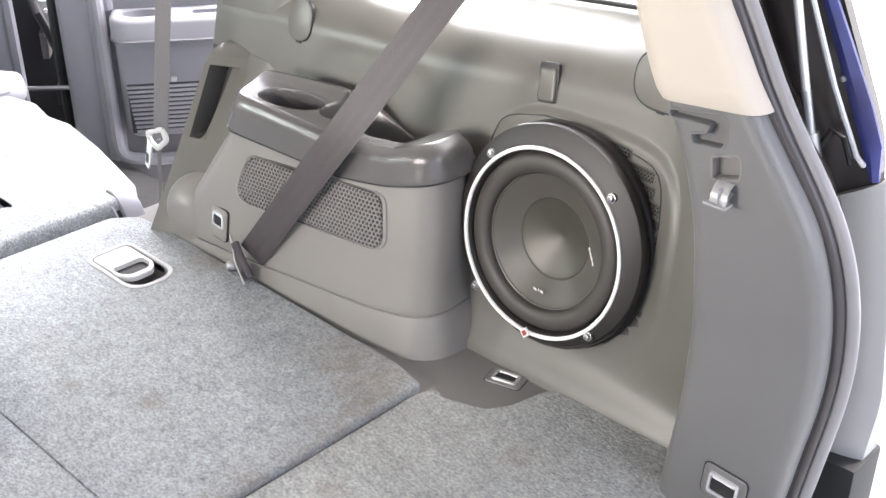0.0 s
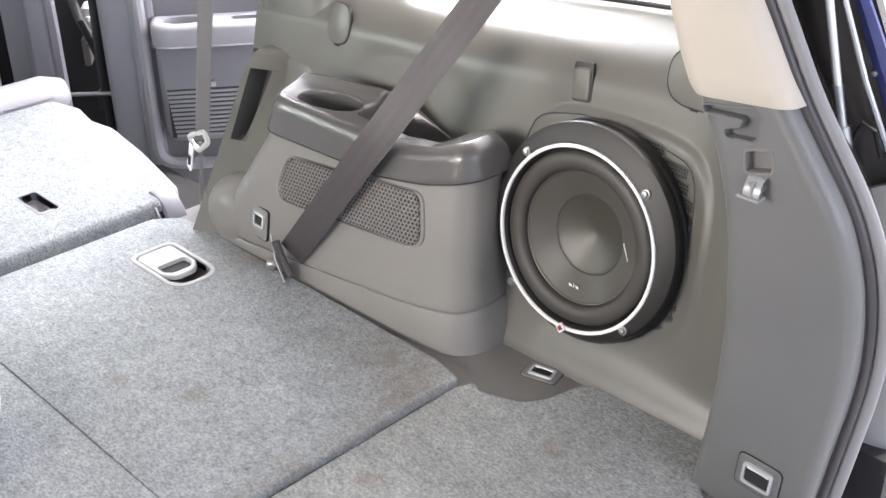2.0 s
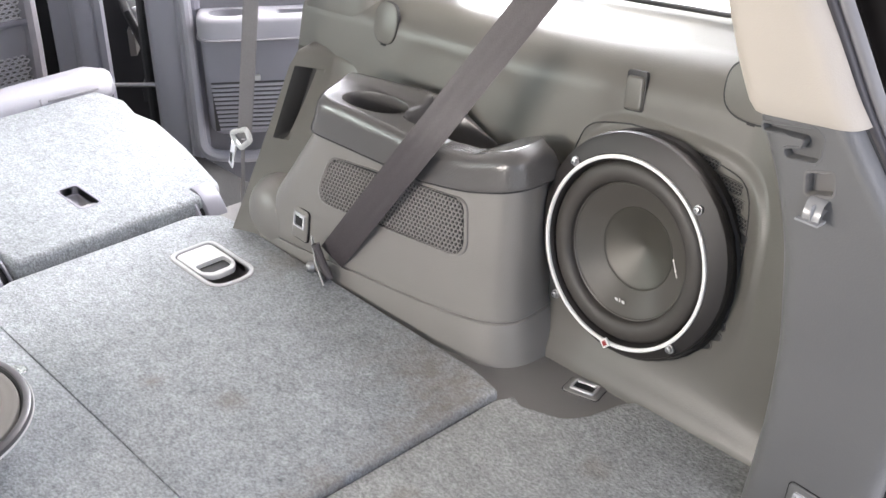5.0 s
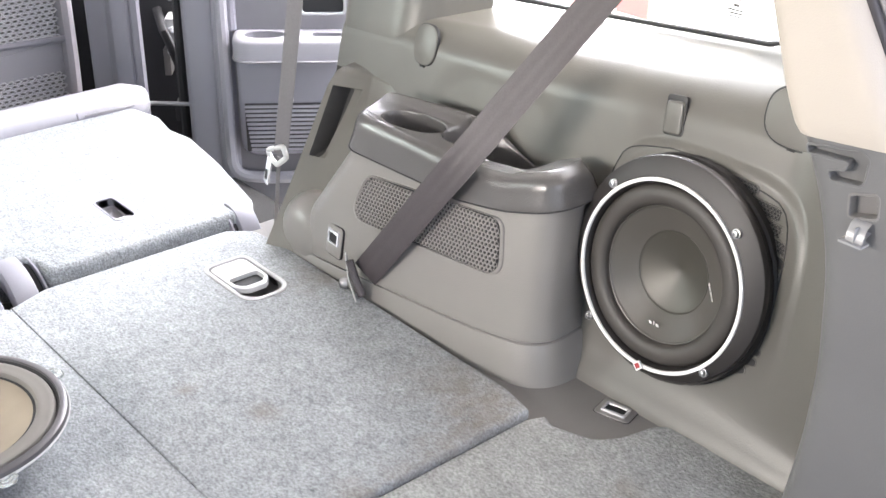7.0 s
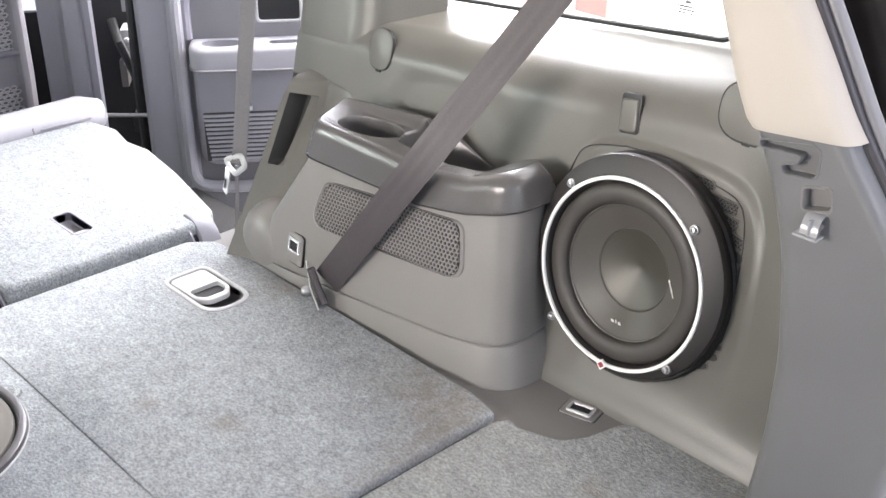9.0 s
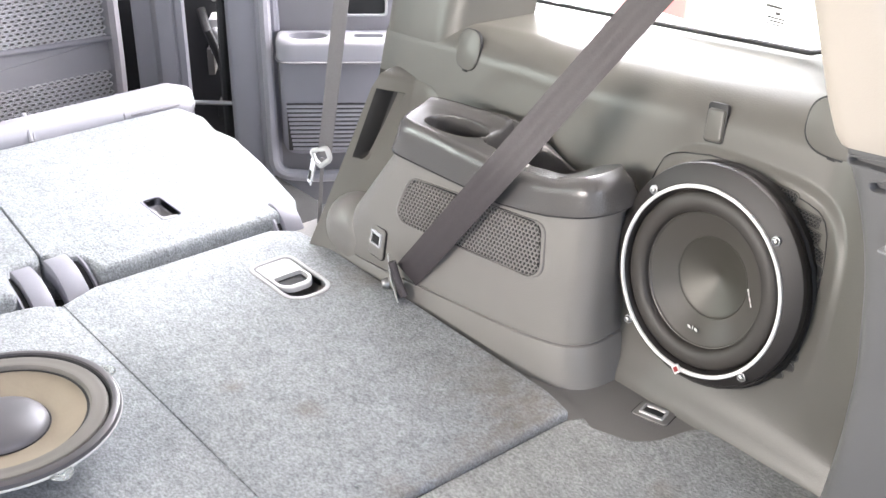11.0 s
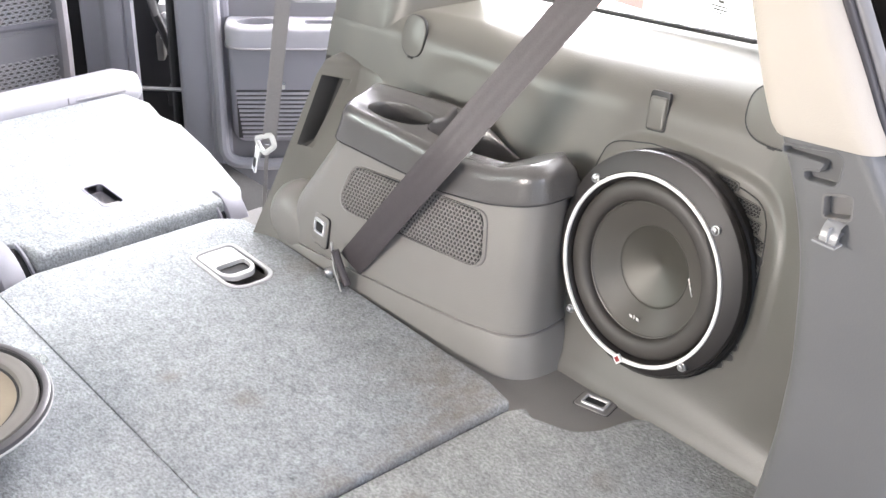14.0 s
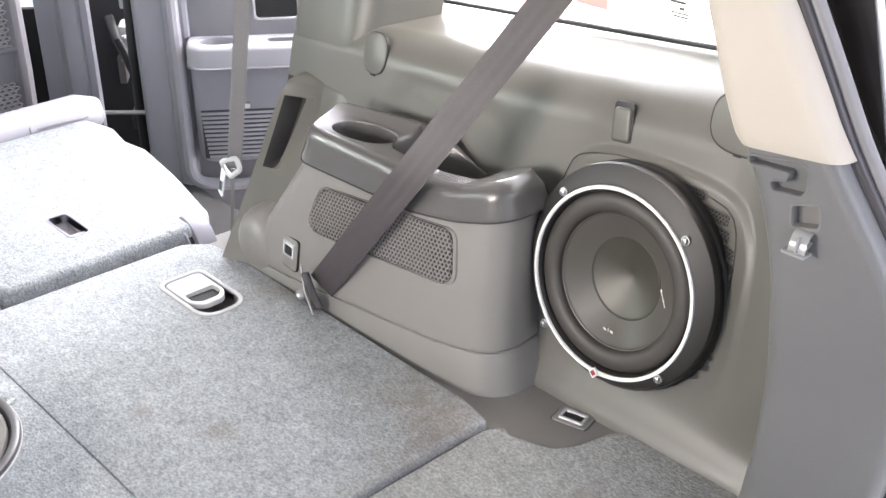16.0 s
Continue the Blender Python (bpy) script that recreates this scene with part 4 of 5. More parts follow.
for x, z, a, b, lab in ((-0.43, 0.312, 0.0235, 0.029, "grey-green screw cover in the side panel"), (0.168, 0.373, 0.04, 0.032, "round grey-green cover beside the rear pillar")):
    cap = thing("trim_cover", lab, "trim cover", m=on_wall(x, z, 0.0004 if x < 0 else 0.0) @ pose(0, 0, 0, -1.5 if x < 0 else 0, 0, 0), group="trim covers")
    # The round cover's dark ring is widened to paint the shadow at its edge.
    part("gap", prism(blob(a + (0.001 if x < 0 else 0.0022), b + (0.001 if x < 0 else 0.0022)), -0.004, 0.0006, 0.0003), RUBBER, cap, "dark gap", local=True)
    part("plate", prism(blob(a, b), -0.003, 0.0018, 0.0012), PANEL, cap, local=True)
    part("notch", box(-0.005, 0.005, -b - 0.0035, -b - 0.0005, -0.003, 0.0008, 0.0006), BLACK, cap, local=True)

hookm = on_wall(0.0135, 0.333, 0.0, 6)
hook = thing("hook_cover", "small rectangular fold-out hook in a flat black plate painting gap and shaded recess", "hook", m=hookm)
# Black plate on the wall paints the gap and the recess's shade above the flap.
part("recess", prism(rounded([(-0.0145, -0.0225), (0.0145, -0.0225), (0.014, 0.025), (-0.014, 0.025)], [0.006, 0.006, 0.005, 0.005], 5, closed=True), -0.004, 0.0007, 0.0003), RUBBER, hook, "flat black plate painting gap and shaded recess", local=True)
part("flap", prism(rounded([(-0.0128, -0.0208), (0.0128, -0.0208), (0.0122, 0.0185), (-0.0122, 0.0185)], [0.006, 0.006, 0.005, 0.005], 5, closed=True), -0.003, 0.0042, 0.003), PANEL, hook, "grey flap", local=True)

# slots of the speaker opening
for x, z, w, h, spin in ((0.125, 0.29, 0.023, 0.007, -3), (0.157, 0.274, 0.029, 0.008, -4), (0.175, 0.257, 0.026, 0.008, -5), (0.186, 0.242, 0.021, 0.0075, -6), (0.191, 0.227, 0.015, 0.007, -8),
                         (0.192, 0.212, 0.011, 0.006, -10), (0.192, 0.12, 0.012, 0.0055, 14), (0.187, 0.105, 0.015, 0.0055, 18), (0.175, 0.089, 0.016, 0.0055, 22)):
    slot = thing("vent_slot", "rounded vent slot with fine mesh in the speaker panel", "vent", m=on_wall(x, z, 0.0, spin), group="vent slots")
    o = rrect(-w, w, -h, h, h * 0.95, 6)
    i_ = [(px * 0.9, py * 0.78) for px, py in o]
    part("rim", sheet([[(px, py, d) for px, py in q] for q, d in ((o, -0.001), (o, 0.0008), ([(px * 0.96, py * 0.9) for px, py in o], 0.0014), (i_, 0.0006))], closed_u=True), PANEL, slot, local=True)
    # No opening is cut: a flat dark sheet paints the slot's shade.
    part("well", sheet([[(px * f, py * f, 0.0007) for px, py in i_] for f in (1.0, 0.5, 0.02)], closed_u=True), BLACK if w > 0.018 and z > 0.2 else POCKET, slot, "flat dark sheet painting the slot's shaded opening", local=True)
    bm = bmesh.new()
    kx = int(w * 2 / 0.0044) if w > 0.018 and z > 0.2 else -1
    for a in range(kx + 1):
        for b in range(3):
            px, py = -w + 0.004 + a * 0.0044 + (b % 2) * 0.0022, (b - 1) * 0.0038
            if abs(px) < w * 0.86 - abs(py) * 0.4 and abs(py) < h * 0.75:
                tube([(px + 0.002 * math.cos(t), py + 0.002 * math.sin(t), 0.0009) for t in [2 * math.pi * k / 6 for k in range(6)]], 0.00035, 4, bm=bm, closed=True)
    if bm.verts:
        mesh_part = part("mesh", bm, PANEL, slot, "fine mesh", local=True, flat=True)
        mesh_part["kind"] = "stuff"
    else:
        bm.free()


def anchor(label, m, w, h, plate_mat, tall=1.0):
    a = thing("tie_down_anchor", label, "tie-down", m=m, group="tie-down anchors")
    o = rounded([(-w * 0.72, h * (0.78 - 1.56 * tall)), (w * 0.72, h * (0.78 - 1.56 * tall)), (w * 0.72, h * 0.78), (-w * 0.72, h * 0.78)], min(w, h) * 0.3, 6, closed=True)
    part("gap", prism([(x * 1.045, y * 1.045) for x, y in o], -0.003, 0.0006, 0.0003), BLACK, a, "thin dark gap", local=True)
    part("plate", prism(o, -0.003, 0.002, 0.0016), plate_mat, a, local=True)
    fo = rounded([(-w / 2, -h / 2), (w / 2, -h / 2), (w / 2, h / 2), (-w / 2, h / 2)], min(w, h) * 0.16, 6, closed=True)
    fi = [(x * (1 - 0.0064 / w), y * (1 - 0.0064 / h)) for x, y in fo]
    part("frame", sheet([[(x, y, z) for x, y in q] for q, z in ((fo, 0.002), ([(x * 0.985, y * 0.985) for x, y in fo], 0.0046), ([(x * 1.02, y * 1.02) for x, y in fi], 0.0048), (fi, 0.0026))], closed_u=True), CHROME, a, "bright metal frame", local=True)
    # The well has no depth; its shade is a black plate inside the frame.
    part("well", prism(fi, 0.001, 0.0028, 0), BLACK, a, "flat black plate painting the shaded well", local=True)
    part("bar", tube([(-w * 0.36, h * 0.3, 0.003), (0, h * 0.34, 0.0036), (w * 0.36, h * 0.3, 0.003)], 0.0016, 8), STEEL, a, local=True)
    return a


anchor("bright metal tie-down anchor let into the floor trim", pose(0.056, 0.089, -0.0102, 0, 0, 14), 0.033, 0.021, DARK_TRIM)
anchor("bright metal tie-down anchor in the console's flank", Matrix.Translation((-0.431, front_y(-0.431, 0.056) - 0.0005, 0.0545)) @ pose(0, 0, 0, 81, 0, -4) @ pose(0, 0.004, 0), 0.027, 0.023, CONSOLE, 1.3)
anchor("bright metal tie-down anchor low on the rear pillar trim", Matrix.Translation((0.387, 0.0395, 0.047)) @ pose(0, 0, 0, 90, 0, 0) @ pose(0, 0, 0, 0, 0, -4), 0.034, 0.026, PANEL_COOL)

# ---- pocketed trim at the front of the side wall ----
FZ = [-0.03, 0.0, 0.074, 0.13, 0.177, 0.222, 0.236]
FL = [-0.567, -0.568, -0.574, -0.58, -0.586, -0.591, -0.587]
FR = [-0.5, -0.5, -0.5, -0.505, -0.512, -0.528, -0.535]


def trim_pt(s, z, deep=0.0):
    xl, xr = interp(z, FZ, FL), interp(z, FZ, FR)
    t = max(0.0, min(1.0, s))
    y = 0.02 + 0.65 * z - 0.03 * (1 - t) + 0.1 * max(0, -s)
    x = xl + (xr - xl) * t - 0.02 * max(0, -s) + 0.11 * max(0, s - 1)
    y += (max(y, wall_y(x, z) + 0.0015) - y) * smooth(0.95, 1.7, s)
    return (x, y + deep, z)


def skew(s, z):
    """Slants the lengthwise lines with the pocket's flanks."""
    a, b = interp(z, [0.11, 0.13, 0.228], [0.18, 0.16, 0.12]), interp(z, [0.11, 0.13, 0.231], [0.49, 0.52, 0.9])
    return s if s < 0 or s > 1 else interp(s, [0, 0.1, 0.7, 1], [0, a, b, 1])


front = thing("quarter_trim", "grey slanted trim with a dark grab pocket beside the door opening", "trim", (-0.56, 0.1, 0.0), kind="structure")
bm = bmesh.new()
S = [-1.0, -0.6, -0.3, -0.1] + [0.1 * k / 8 for k in range(8)] + [0.1 + 0.6 * k / 30 for k in range(30)] + [0.7 + 0.3 * k / 12 for k in range(13)] + [1.05, 1.15, 1.3, 1.5, 1.8]
Z = list(np.linspace(-0.03, 0.124, 40)) + list(np.linspace(0.128, 0.222, 40)) + list(np.linspace(0.225, 0.236, 6))
v1 = {}


def vert(store, b, key, co):
    if key not in store:
        store[key] = b.verts.new(co)
    return store[key]


for i in range(len(S) - 1):
    for j in range(len(Z) - 1):
        sm, zm = (S[i] + S[i + 1]) / 2, (Z[j] + Z[j + 1]) / 2
        if not (0.1 < sm < 0.7 and 0.126 < zm < 0.2235):
            bm.faces.new([vert(v1, bm, (a, b), trim_pt(skew(S[a], Z[b]), Z[b])) for a, b in ((i, j), (i + 1, j), (i + 1, j + 1), (i, j + 1))])
top_row = [(i, len(Z) - 1) for i in range(len(S))]
prev = [v1[k] for k in top_row]
for step in range(1, 7):
    a = math.pi / 2 * step / 6
    cur = [bm.verts.new((v.co.x + 0.004 * (1 - math.cos(a)), v.co.y + 0.05 * (1 - math.cos(a)), v.co.z + 0.014 * math.sin(a))) for v in (v1[k] for k in top_row)]
    for k in range(len(cur) - 1):
        bm.faces.new((prev[k], prev[k + 1], cur[k + 1], cur[k]))
    prev = cur
part("trim_shell", bm, PANEL, front)
def pocket_pt(u, w):
    """A point of the pocket: steep at the door side, easing out to the panel on the other."""
    z = 0.1235 + 0.102 * w
    deep = smooth(0, 0.09, u) * (1 - 0.75 * smooth(0.42, 0.6, u)) * smooth(1, 0.84, u) * smooth(0, 0.1, w) * smooth(1, 0.92, w)
    return trim_pt(skew(0.095 + 0.61 * u, z), z, 0.001 + 0.034 * deep)


# The deep side is coloured dark for its shade; the ramp keeps the panel colour.
part("pocket", sheet([[pocket_pt(0.5 * j / 24, k / 30) for j in range(25)] for k in range(31)]), POCKET, front, "recessed pocket, its shade painted in dark plastic")
part("pocket_ramp", sheet([[pocket_pt(0.5 + 0.5 * j / 24, k / 30) for j in range(25)] for k in range(31)]), PANEL, front, "grey shallow ramp of the pocket")

# ---- rear pillar ----
PZ = [-0.01, 0.067, 0.126, 0.208, 0.297, 0.324, 0.36, 0.389, 0.416, 0.44, 0.466, 0.52, 0.7]
PX = [0.304, 0.314, 0.32, 0.322, 0.313, 0.308, 0.298, 0.287, 0.274, 0.262, 0.25, 0.231, 0.17]
RZ = [-0.03, 0.063, 0.113, 0.153, 0.197, 0.235, 0.27, 0.307, 0.335, 0.359, 0.377, 0.414, 0.446, 0.489, 0.533, 0.7]
RX = [0.43, 0.445, 0.451, 0.457, 0.461, 0.46, 0.456, 0.447, 0.436, 0.424, 0.41, 0.382, 0.358, 0.335, 0.309, 0.21]


def eased(z, zs, xs, w=0.018):
    return sum(interp(z + d * w, zs, xs) for d in (-1, -0.5, 0, 0.5, 1)) / 5


def pillar_row(z, grow=0.0, n=150):
    xs, xr = eased(z, PZ, PX), eased(z, RZ, RX)
    path = rounded([(xs - 0.02, 0.25), (xs - grow, 0.04 - grow), (xr - 0.001, 0.04 - grow), (xr + 0.001, 0.075)], [0, 0.024, 0.024, 0], 10)
    return [(x, y, z) for x, y in resample(path, n)]


S_HOOK = rounded([(0.281, 0.4165), (0.279, 0.423), (0.33, 0.4325), (0.3395, 0.427), (0.338, 0.4015), (0.306, 0.398), (0.303, 0.406), (0.319, 0.4105), (0.322, 0.4195)], [0.003, 0.003, 0.008, 0.008, 0.008, 0.005, 0.005, 0.004, 0.004], 5, closed=True)
F_HOOK = rounded([(0.33, 0.3705), (0.357, 0.3775), (0.354, 0.3985), (0.328, 0.391)], 0.004, 5, closed=True)


def in_recess(p):
    return p[1] < 0.06 and (inside(F_HOOK, p[0], p[2], 0) or inside(S_HOOK, p[0], p[2], 0))


pillar = thing("rear_pillar_trim", "grey lower and beige upper trim of the rear pillar", "pillar trim", (0.38, 0.05, 0.0), kind="structure")
levels = [-0.01 + 0.505 * k / 204 for k in range(205)]
grid = [pillar_row(z) for z in levels]


def settled(x, y, z):
    """Bends the upper rows down to the beige trim while the two side edges keep their lines."""
    low = z + (z / 0.46) ** 3 * (0.1 * (x - 0.3) - 0.03)
    a, b = eased(z, PZ, PX), eased(z, RZ, RX)
    f = max(0, min(1, (x - a) / (b - a)))
    return (x + (eased(low, PZ, PX) - a) * (1 - f) + (eased(low, RZ, RX) - b) * f, y, low)


grid = [[settled(*p) for p in row] for row in grid]
bm = bmesh.new()
cache = {}
for r in range(len(grid) - 1):
    for c in range(len(grid[0]) - 1):
        quad = ((r, c), (r, c + 1), (r + 1, c + 1), (r + 1, c))
        mid = [sum(grid[a][b][k] for a, b in quad) / 4 for k in range(3)]
        if in_recess(mid):
            continue
        bm.faces.new([vert(cache, bm, q, grid[q[0]][q[1]]) for q in quad])
part("lower_trim", bm, PANEL_COOL, pillar, "grey grained lower trim")
up = [pillar_row(z, 0.005, 60) for z in [0.43 + 0.295 * k / 30 for k in range(31)]]
up[0] = [(x, y + 0.004, z) for x, y, z in up[0]]
up = [[(x, y, z + 0.1 * (x - 0.3) + 0.003) for x, y, z in row] for row in up]
part("upper_trim", sheet(up), BEIGE, pillar, "beige upper trim")


for o, nm, lab, mat in ((S_HOOK, "bag_hook", "moulded bag hook recess", PANEL_COOL), (F_HOOK, "hook_recess", "square hook recess", DARK_TRIM)):
    area = sum(o[k - 1][0] * o[k][1] - o[k][0] * o[k - 1][1] for k in range(len(o)))
    sg = 1 if area > 0 else -1
    bm = sheet([[(x, y, z) for x, z in grown(o, sg * g)] for g, y in ((0.0022, 0.0402), (0.0018, 0.0394), (0.0, 0.0394), (-0.0008, 0.0408), (-0.001, 0.05))], closed_u=True)
    bm.faces.new([bm.verts.new((x, 0.05, z)) for x, z in grown(o, -sg * 0.001)])
    part(nm, bm, mat, pillar, lab)
fold = thing("folding_hook", "translucent grey folding bag hook on the rear pillar", "hook", (0.347, 0.03, 0.36), m=pose(-0.002, -0.002, 0.004))
part("hook_body", sheet([[(x, y, z) for x in (0.3375, 0.339, 0.346, 0.353, 0.3545)] for y, z in ((0.045, 0.3715), (0.037, 0.3725), (0.032, 0.37), (0.029, 0.365), (0.027, 0.359), (0.0265, 0.3555), (0.03, 0.3545), (0.033, 0.361), (0.0395, 0.3635))]), CLEAR, fold)
part("hook_lip", box(0.3335, 0.3565, 0.022, 0.036, 0.353, 0.3555, 0.001), CLEAR, fold)
part("hook_rib", box(0.3453, 0.3467, 0.025, 0.036, 0.3545, 0.3695, 0.0005), CLEAR, fold)

strip = thing("weatherstrip", "black rubber weatherstrip round the tailgate opening", "weatherstrip", (0.46, 0.05, 0.0), kind="structure")
edge = [(eased(z, RZ, RX), 0.052, z) for z in [-0.03 + 0.75 * k / 70 for k in range(71)]]
for _ in range(6):
    edge = [edge[0]] + [tuple((Vector(edge[i - 1]) + Vector(edge[i]) * 2 + Vector(edge[i + 1])) / 4) for i in range(1, len(edge) - 1)] + [edge[-1]]
part("rubber_bulb", tube([(x + 0.0025, y + 0.014, z) for x, y, z in edge], 0.006, 12), SEAL, strip)
part("rubber_lip", tube([(x - 0.0005, y + 0.009, z) for x, y, z in edge], 0.0024, 8), RUBBER, strip)
part("flange", tube([(x + 0.011, y + 0.023, z) for x, y, z in edge], 0.0072, 12), SEAL_LIP, strip, "grey painted flange")

# ---- outer rear corner of the car ----
body = thing("rear_body_corner", "grey and gloss black outer rear corner of the car", "car body", (0.4, 0.22, -0.1), kind="structure")
part("jamb", sheet([[(eased(z, RZ, RX) + dx, y, z) for dx, y in ((0.012, 0.08), (0.004, 0.095), (-0.016, 0.125), (-0.04, 0.165))] for z in [-0.2 + 0.9 * k / 40 for k in range(41)]]), BLACK_GLOSS, body, "gloss black painted jamb")
LZ, LX = [-0.4, 0.0, 0.02, 0.044, 0.134, 0.25, 0.361], [0.44, 0.445, 0.469, 0.471, 0.478, 0.462, 0.437]
rows_l = []
for z in [-0.3 + 0.66 * k / 30 for k in range(31)]:
    xr = eased(z, LZ, LX, 0.012)
    rows_l.append([(0.34 + (xr - 0.34) * f, 0.15 + 0.012 * f ** 6, z - 0.59 * (xr - 0.34) * (1 - f) * smooth(0.25, 0.36, z)) for f in [k / 14 for k in range(15)]])
part("lamp_panel", slab_from(rows_l, (0, 1, 0), 0.03), BODY, body, "matt grey corner panel")
part("bumper_pad", box(0.39, 0.476, 0.138, 0.2, -0.16, 0.057, 0.006), RUBBER, body, "black bumper pad")
rows_k = []
for z in [0.3 + 0.5 * k / 20 for k in range(21)]:
    xr = 0.432 if z < 0.36 else interp(z, [0.36, 0.408, 0.8], [0.432, 0.421, 0.229])
    xl = eased(z, PZ, PX) + 0.012
    rows_k.append([(xl + (xr - xl) * f, 0.162 + 0.004 * math.sin(9 * f), z) for f in [k / 10 for k in range(11)]])
part("black_panel", slab_from(rows_k, (0, 1, 0), 0.012), BLACK_GLOSS, body, "gloss black pillar skin")
rows_k = [[(x0, 0.156, z), ((x0 + x1) / 2, 0.153, z), (x1, 0.156, z)] for z, x0, x1 in ((0.36, 0.425, 0.4335), (0.395, 0.409, 0.43), (0.43, 0.392, 0.414), (0.48, 0.368, 0.386), (0.529, 0.344, 0.358), (0.62, 0.302, 0.315), (0.76, 0.237, 0.25))]
part("blue_panel", slab_from(rows_k, (0, 1, 0), 0.004), BLUE, body, "blue painted edge")
part("wiring", tube([(0.372, 0.15, 0.35), (0.379, 0.142, 0.385), (0.389, 0.14, 0.405), (0.4, 0.142, 0.4), (0.409, 0.145, 0.375)], 0.003, 8), RUBBER, body, "looped black wire")
part("stud", lathe([(0.0, 0.003), (0.0025, 0.002), (0.0035, 0.0), (0.004, -0.003)], 14, m=Matrix.Translation((0.384, 0.155, 0.448)) @ pose(0, 0, 0, 90, 0, 0)), STEEL, body, "small screw head")
strut = thing("gas_strut", "bright steel tailgate gas strut with a ball end", "gas strut", (0.387, 0.125, 0.38))
p0, p1, p2 = Vector((0.381, 0.125, 0.383)), Vector((0.365, 0.125, 0.44)), Vector((0.268, 0.125, 0.8))
part("rod", tube([p1, p2], 0.0042, 12), CHROME, strut)
part("sleeve", tube([p0.lerp(p1, 0.3), p1], 0.005, 12), STEEL, strut, "brushed steel sleeve")
part("ball_end", tube([p0 + Vector((0.003, 0, -0.012)), p0 + Vector((0.002, 0, -0.008)), p0, p0.lerp(p1, 0.34)], 0.0078, 14), STEEL, strut, "steel socket of the ball joint")
cable = thing("cable", "thin grey cable beside the gas strut", "cable", (0.421, 0.135, 0.387))
part("cord", tube([(0.236, 0.135, 0.8), (0.315, 0.135, 0.606), (0.346, 0.135, 0.533), (0.355, 0.135, 0.514), (0.386, 0.135, 0.446), (0.416, 0.138, 0.387), (0.42, 0.148, 0.376)], 0.003, 8), STEEL, cable)

# ---- quarter window ----
win = thing("window_1", "quarter window with dark rubber seal and pale daylight outside", "window", (-0.2, 0.33, 0.4), kind="structure")
wz = lambda x: 0.3975 + 0.085 * x
seal_path = [(-0.66 + 0.7 * k / 30, 0.329, wz(-0.66 + 0.7 * k / 30)) for k in range(31)] + [(0.06, 0.328, 0.408), (0.075, 0.328, 0.43), (0.05, 0.328, 0.52), (0.0, 0.33, 0.7)]
part("seal", tube(seal_path, 0.0036, 8), RUBBER, win, "black rubber seal")
glass = part("pane", slab_from([[(-0.7, 0.337, wz(-0.7) - 0.01), (0.09, 0.337, wz(0.09) - 0.01)], [(-0.7, 0.337, 0.78), (0.02, 0.337, 0.78)]], (0, 1, 0), 0.004), GLASS, win, "clear window glass", flat=True)
glass.visible_shadow = False
for u, w_, z, h in ((-0.024, 0.024, 0.4415, 0.0035), (-0.0175, 0.008, 0.434, 0.004), (-0.02, 0.026, 0.428, 0.002), (-0.018, 0.022, 0.424, 0.002), (-0.02, 0.024, 0.42, 0.0016)):
    part("printed_mark", box(u - w_ / 2, u + w_ / 2, 0.3355, 0.3362, z - h / 2, z + h / 2, 0), DARK_TRIM, win, "small grey printed bar")
sill = thing("window_wall", "grey inner panel above the quarter window ledge", "panel", (0.1, 0.33, 0.5), kind="structure")
part("post", slab_from([[(0.065, 0.33, 0.385), (0.2, 0.33, 0.38)], [(0.0, 0.33, 0.78), (0.2, 0.33, 0.78)]], (0, 1, 0), 0.02), PANEL, sill)

# ---- seat belts ----
belt = thing("seat_belt", "dark grey seat belt stretched across the console to a floor anchor", "seat belt", (-0.36, 0.01, 0.0))
knots = [(-0.349, 0.016, 0.036), (-0.289, 0.02, 0.111), (-0.233, 0.027, 0.183), (-0.183, 0.037, 0.25), (-0.162, 0.057, 0.289), (-0.14, 0.083, 0.335), (-0.122, 0.104, 0.37), (-0.073, 0.125, 0.444), (-0.022, 0.146, 0.52), (0.078, 0.185, 0.675)]
path = [Vector(p) for p in resample3(knots, 41)]
for _ in range(4):
    path = [path[0]] + [(path[k - 1] + path[k] * 2 + path[k + 1]) / 4 for k in range(1, 40)] + [path[40]]
norms = [Vector((0.42 - 0.12 * min(1, k / 26), -1, 0.1)) for k in range(41)]
rows_w = []
for k, p in enumerate(path):
    along = (path[min(k + 1, len(path) - 1)] - path[max(k - 1, 0)]).normalized()
    out = (norms[k] - along * norms[k].dot(along)).normalized()
    across = along.cross(out)
    rows_w.append([p + across * (0.0208 * u) + out * (0.0011 + 0.00016 * math.cos(2 * math.pi * 1.5 * u) * (1 - abs(u) ** 12)) for u in [q / 30 - 1 for q in range(61)]])
part("webbing", slab_from(rows_w, -norms[15].normalized(), 0.0014), BELT, belt, "ribbed dark grey webbing")
brk = part("anchor_plate", slab_from([[(-0.378, 0.004, 0.062), (-0.372, -0.002, 0.064)], [(-0.366, 0.0, 0.03), (-0.358, -0.008, 0.032)], [(-0.358, 0.0, 0.004), (-0.336, -0.012, 0.006)]], (0.35, 0.0, 0.15), 0.009), BEZEL, belt, "grey steel anchor plate")
part("bolt", lathe([(0.0, 0.006), (0.005, 0.006), (0.007, 0.004), (0.0085, 0.0), (0.0085, -0.004)], 16, m=Matrix.Translation((-0.373, -0.004, 0.018)) @ pose(0, 0, 0, 90, 0, -30)), STEEL, belt, "bright anchor bolt")
part("fold", tube([(-0.361, -0.002, 0.058), (-0.352, 0.0, 0.034), (-0.338, 0.002, 0.01)], 0.006, 10), BELT, belt, "stitched fold of the webbing")

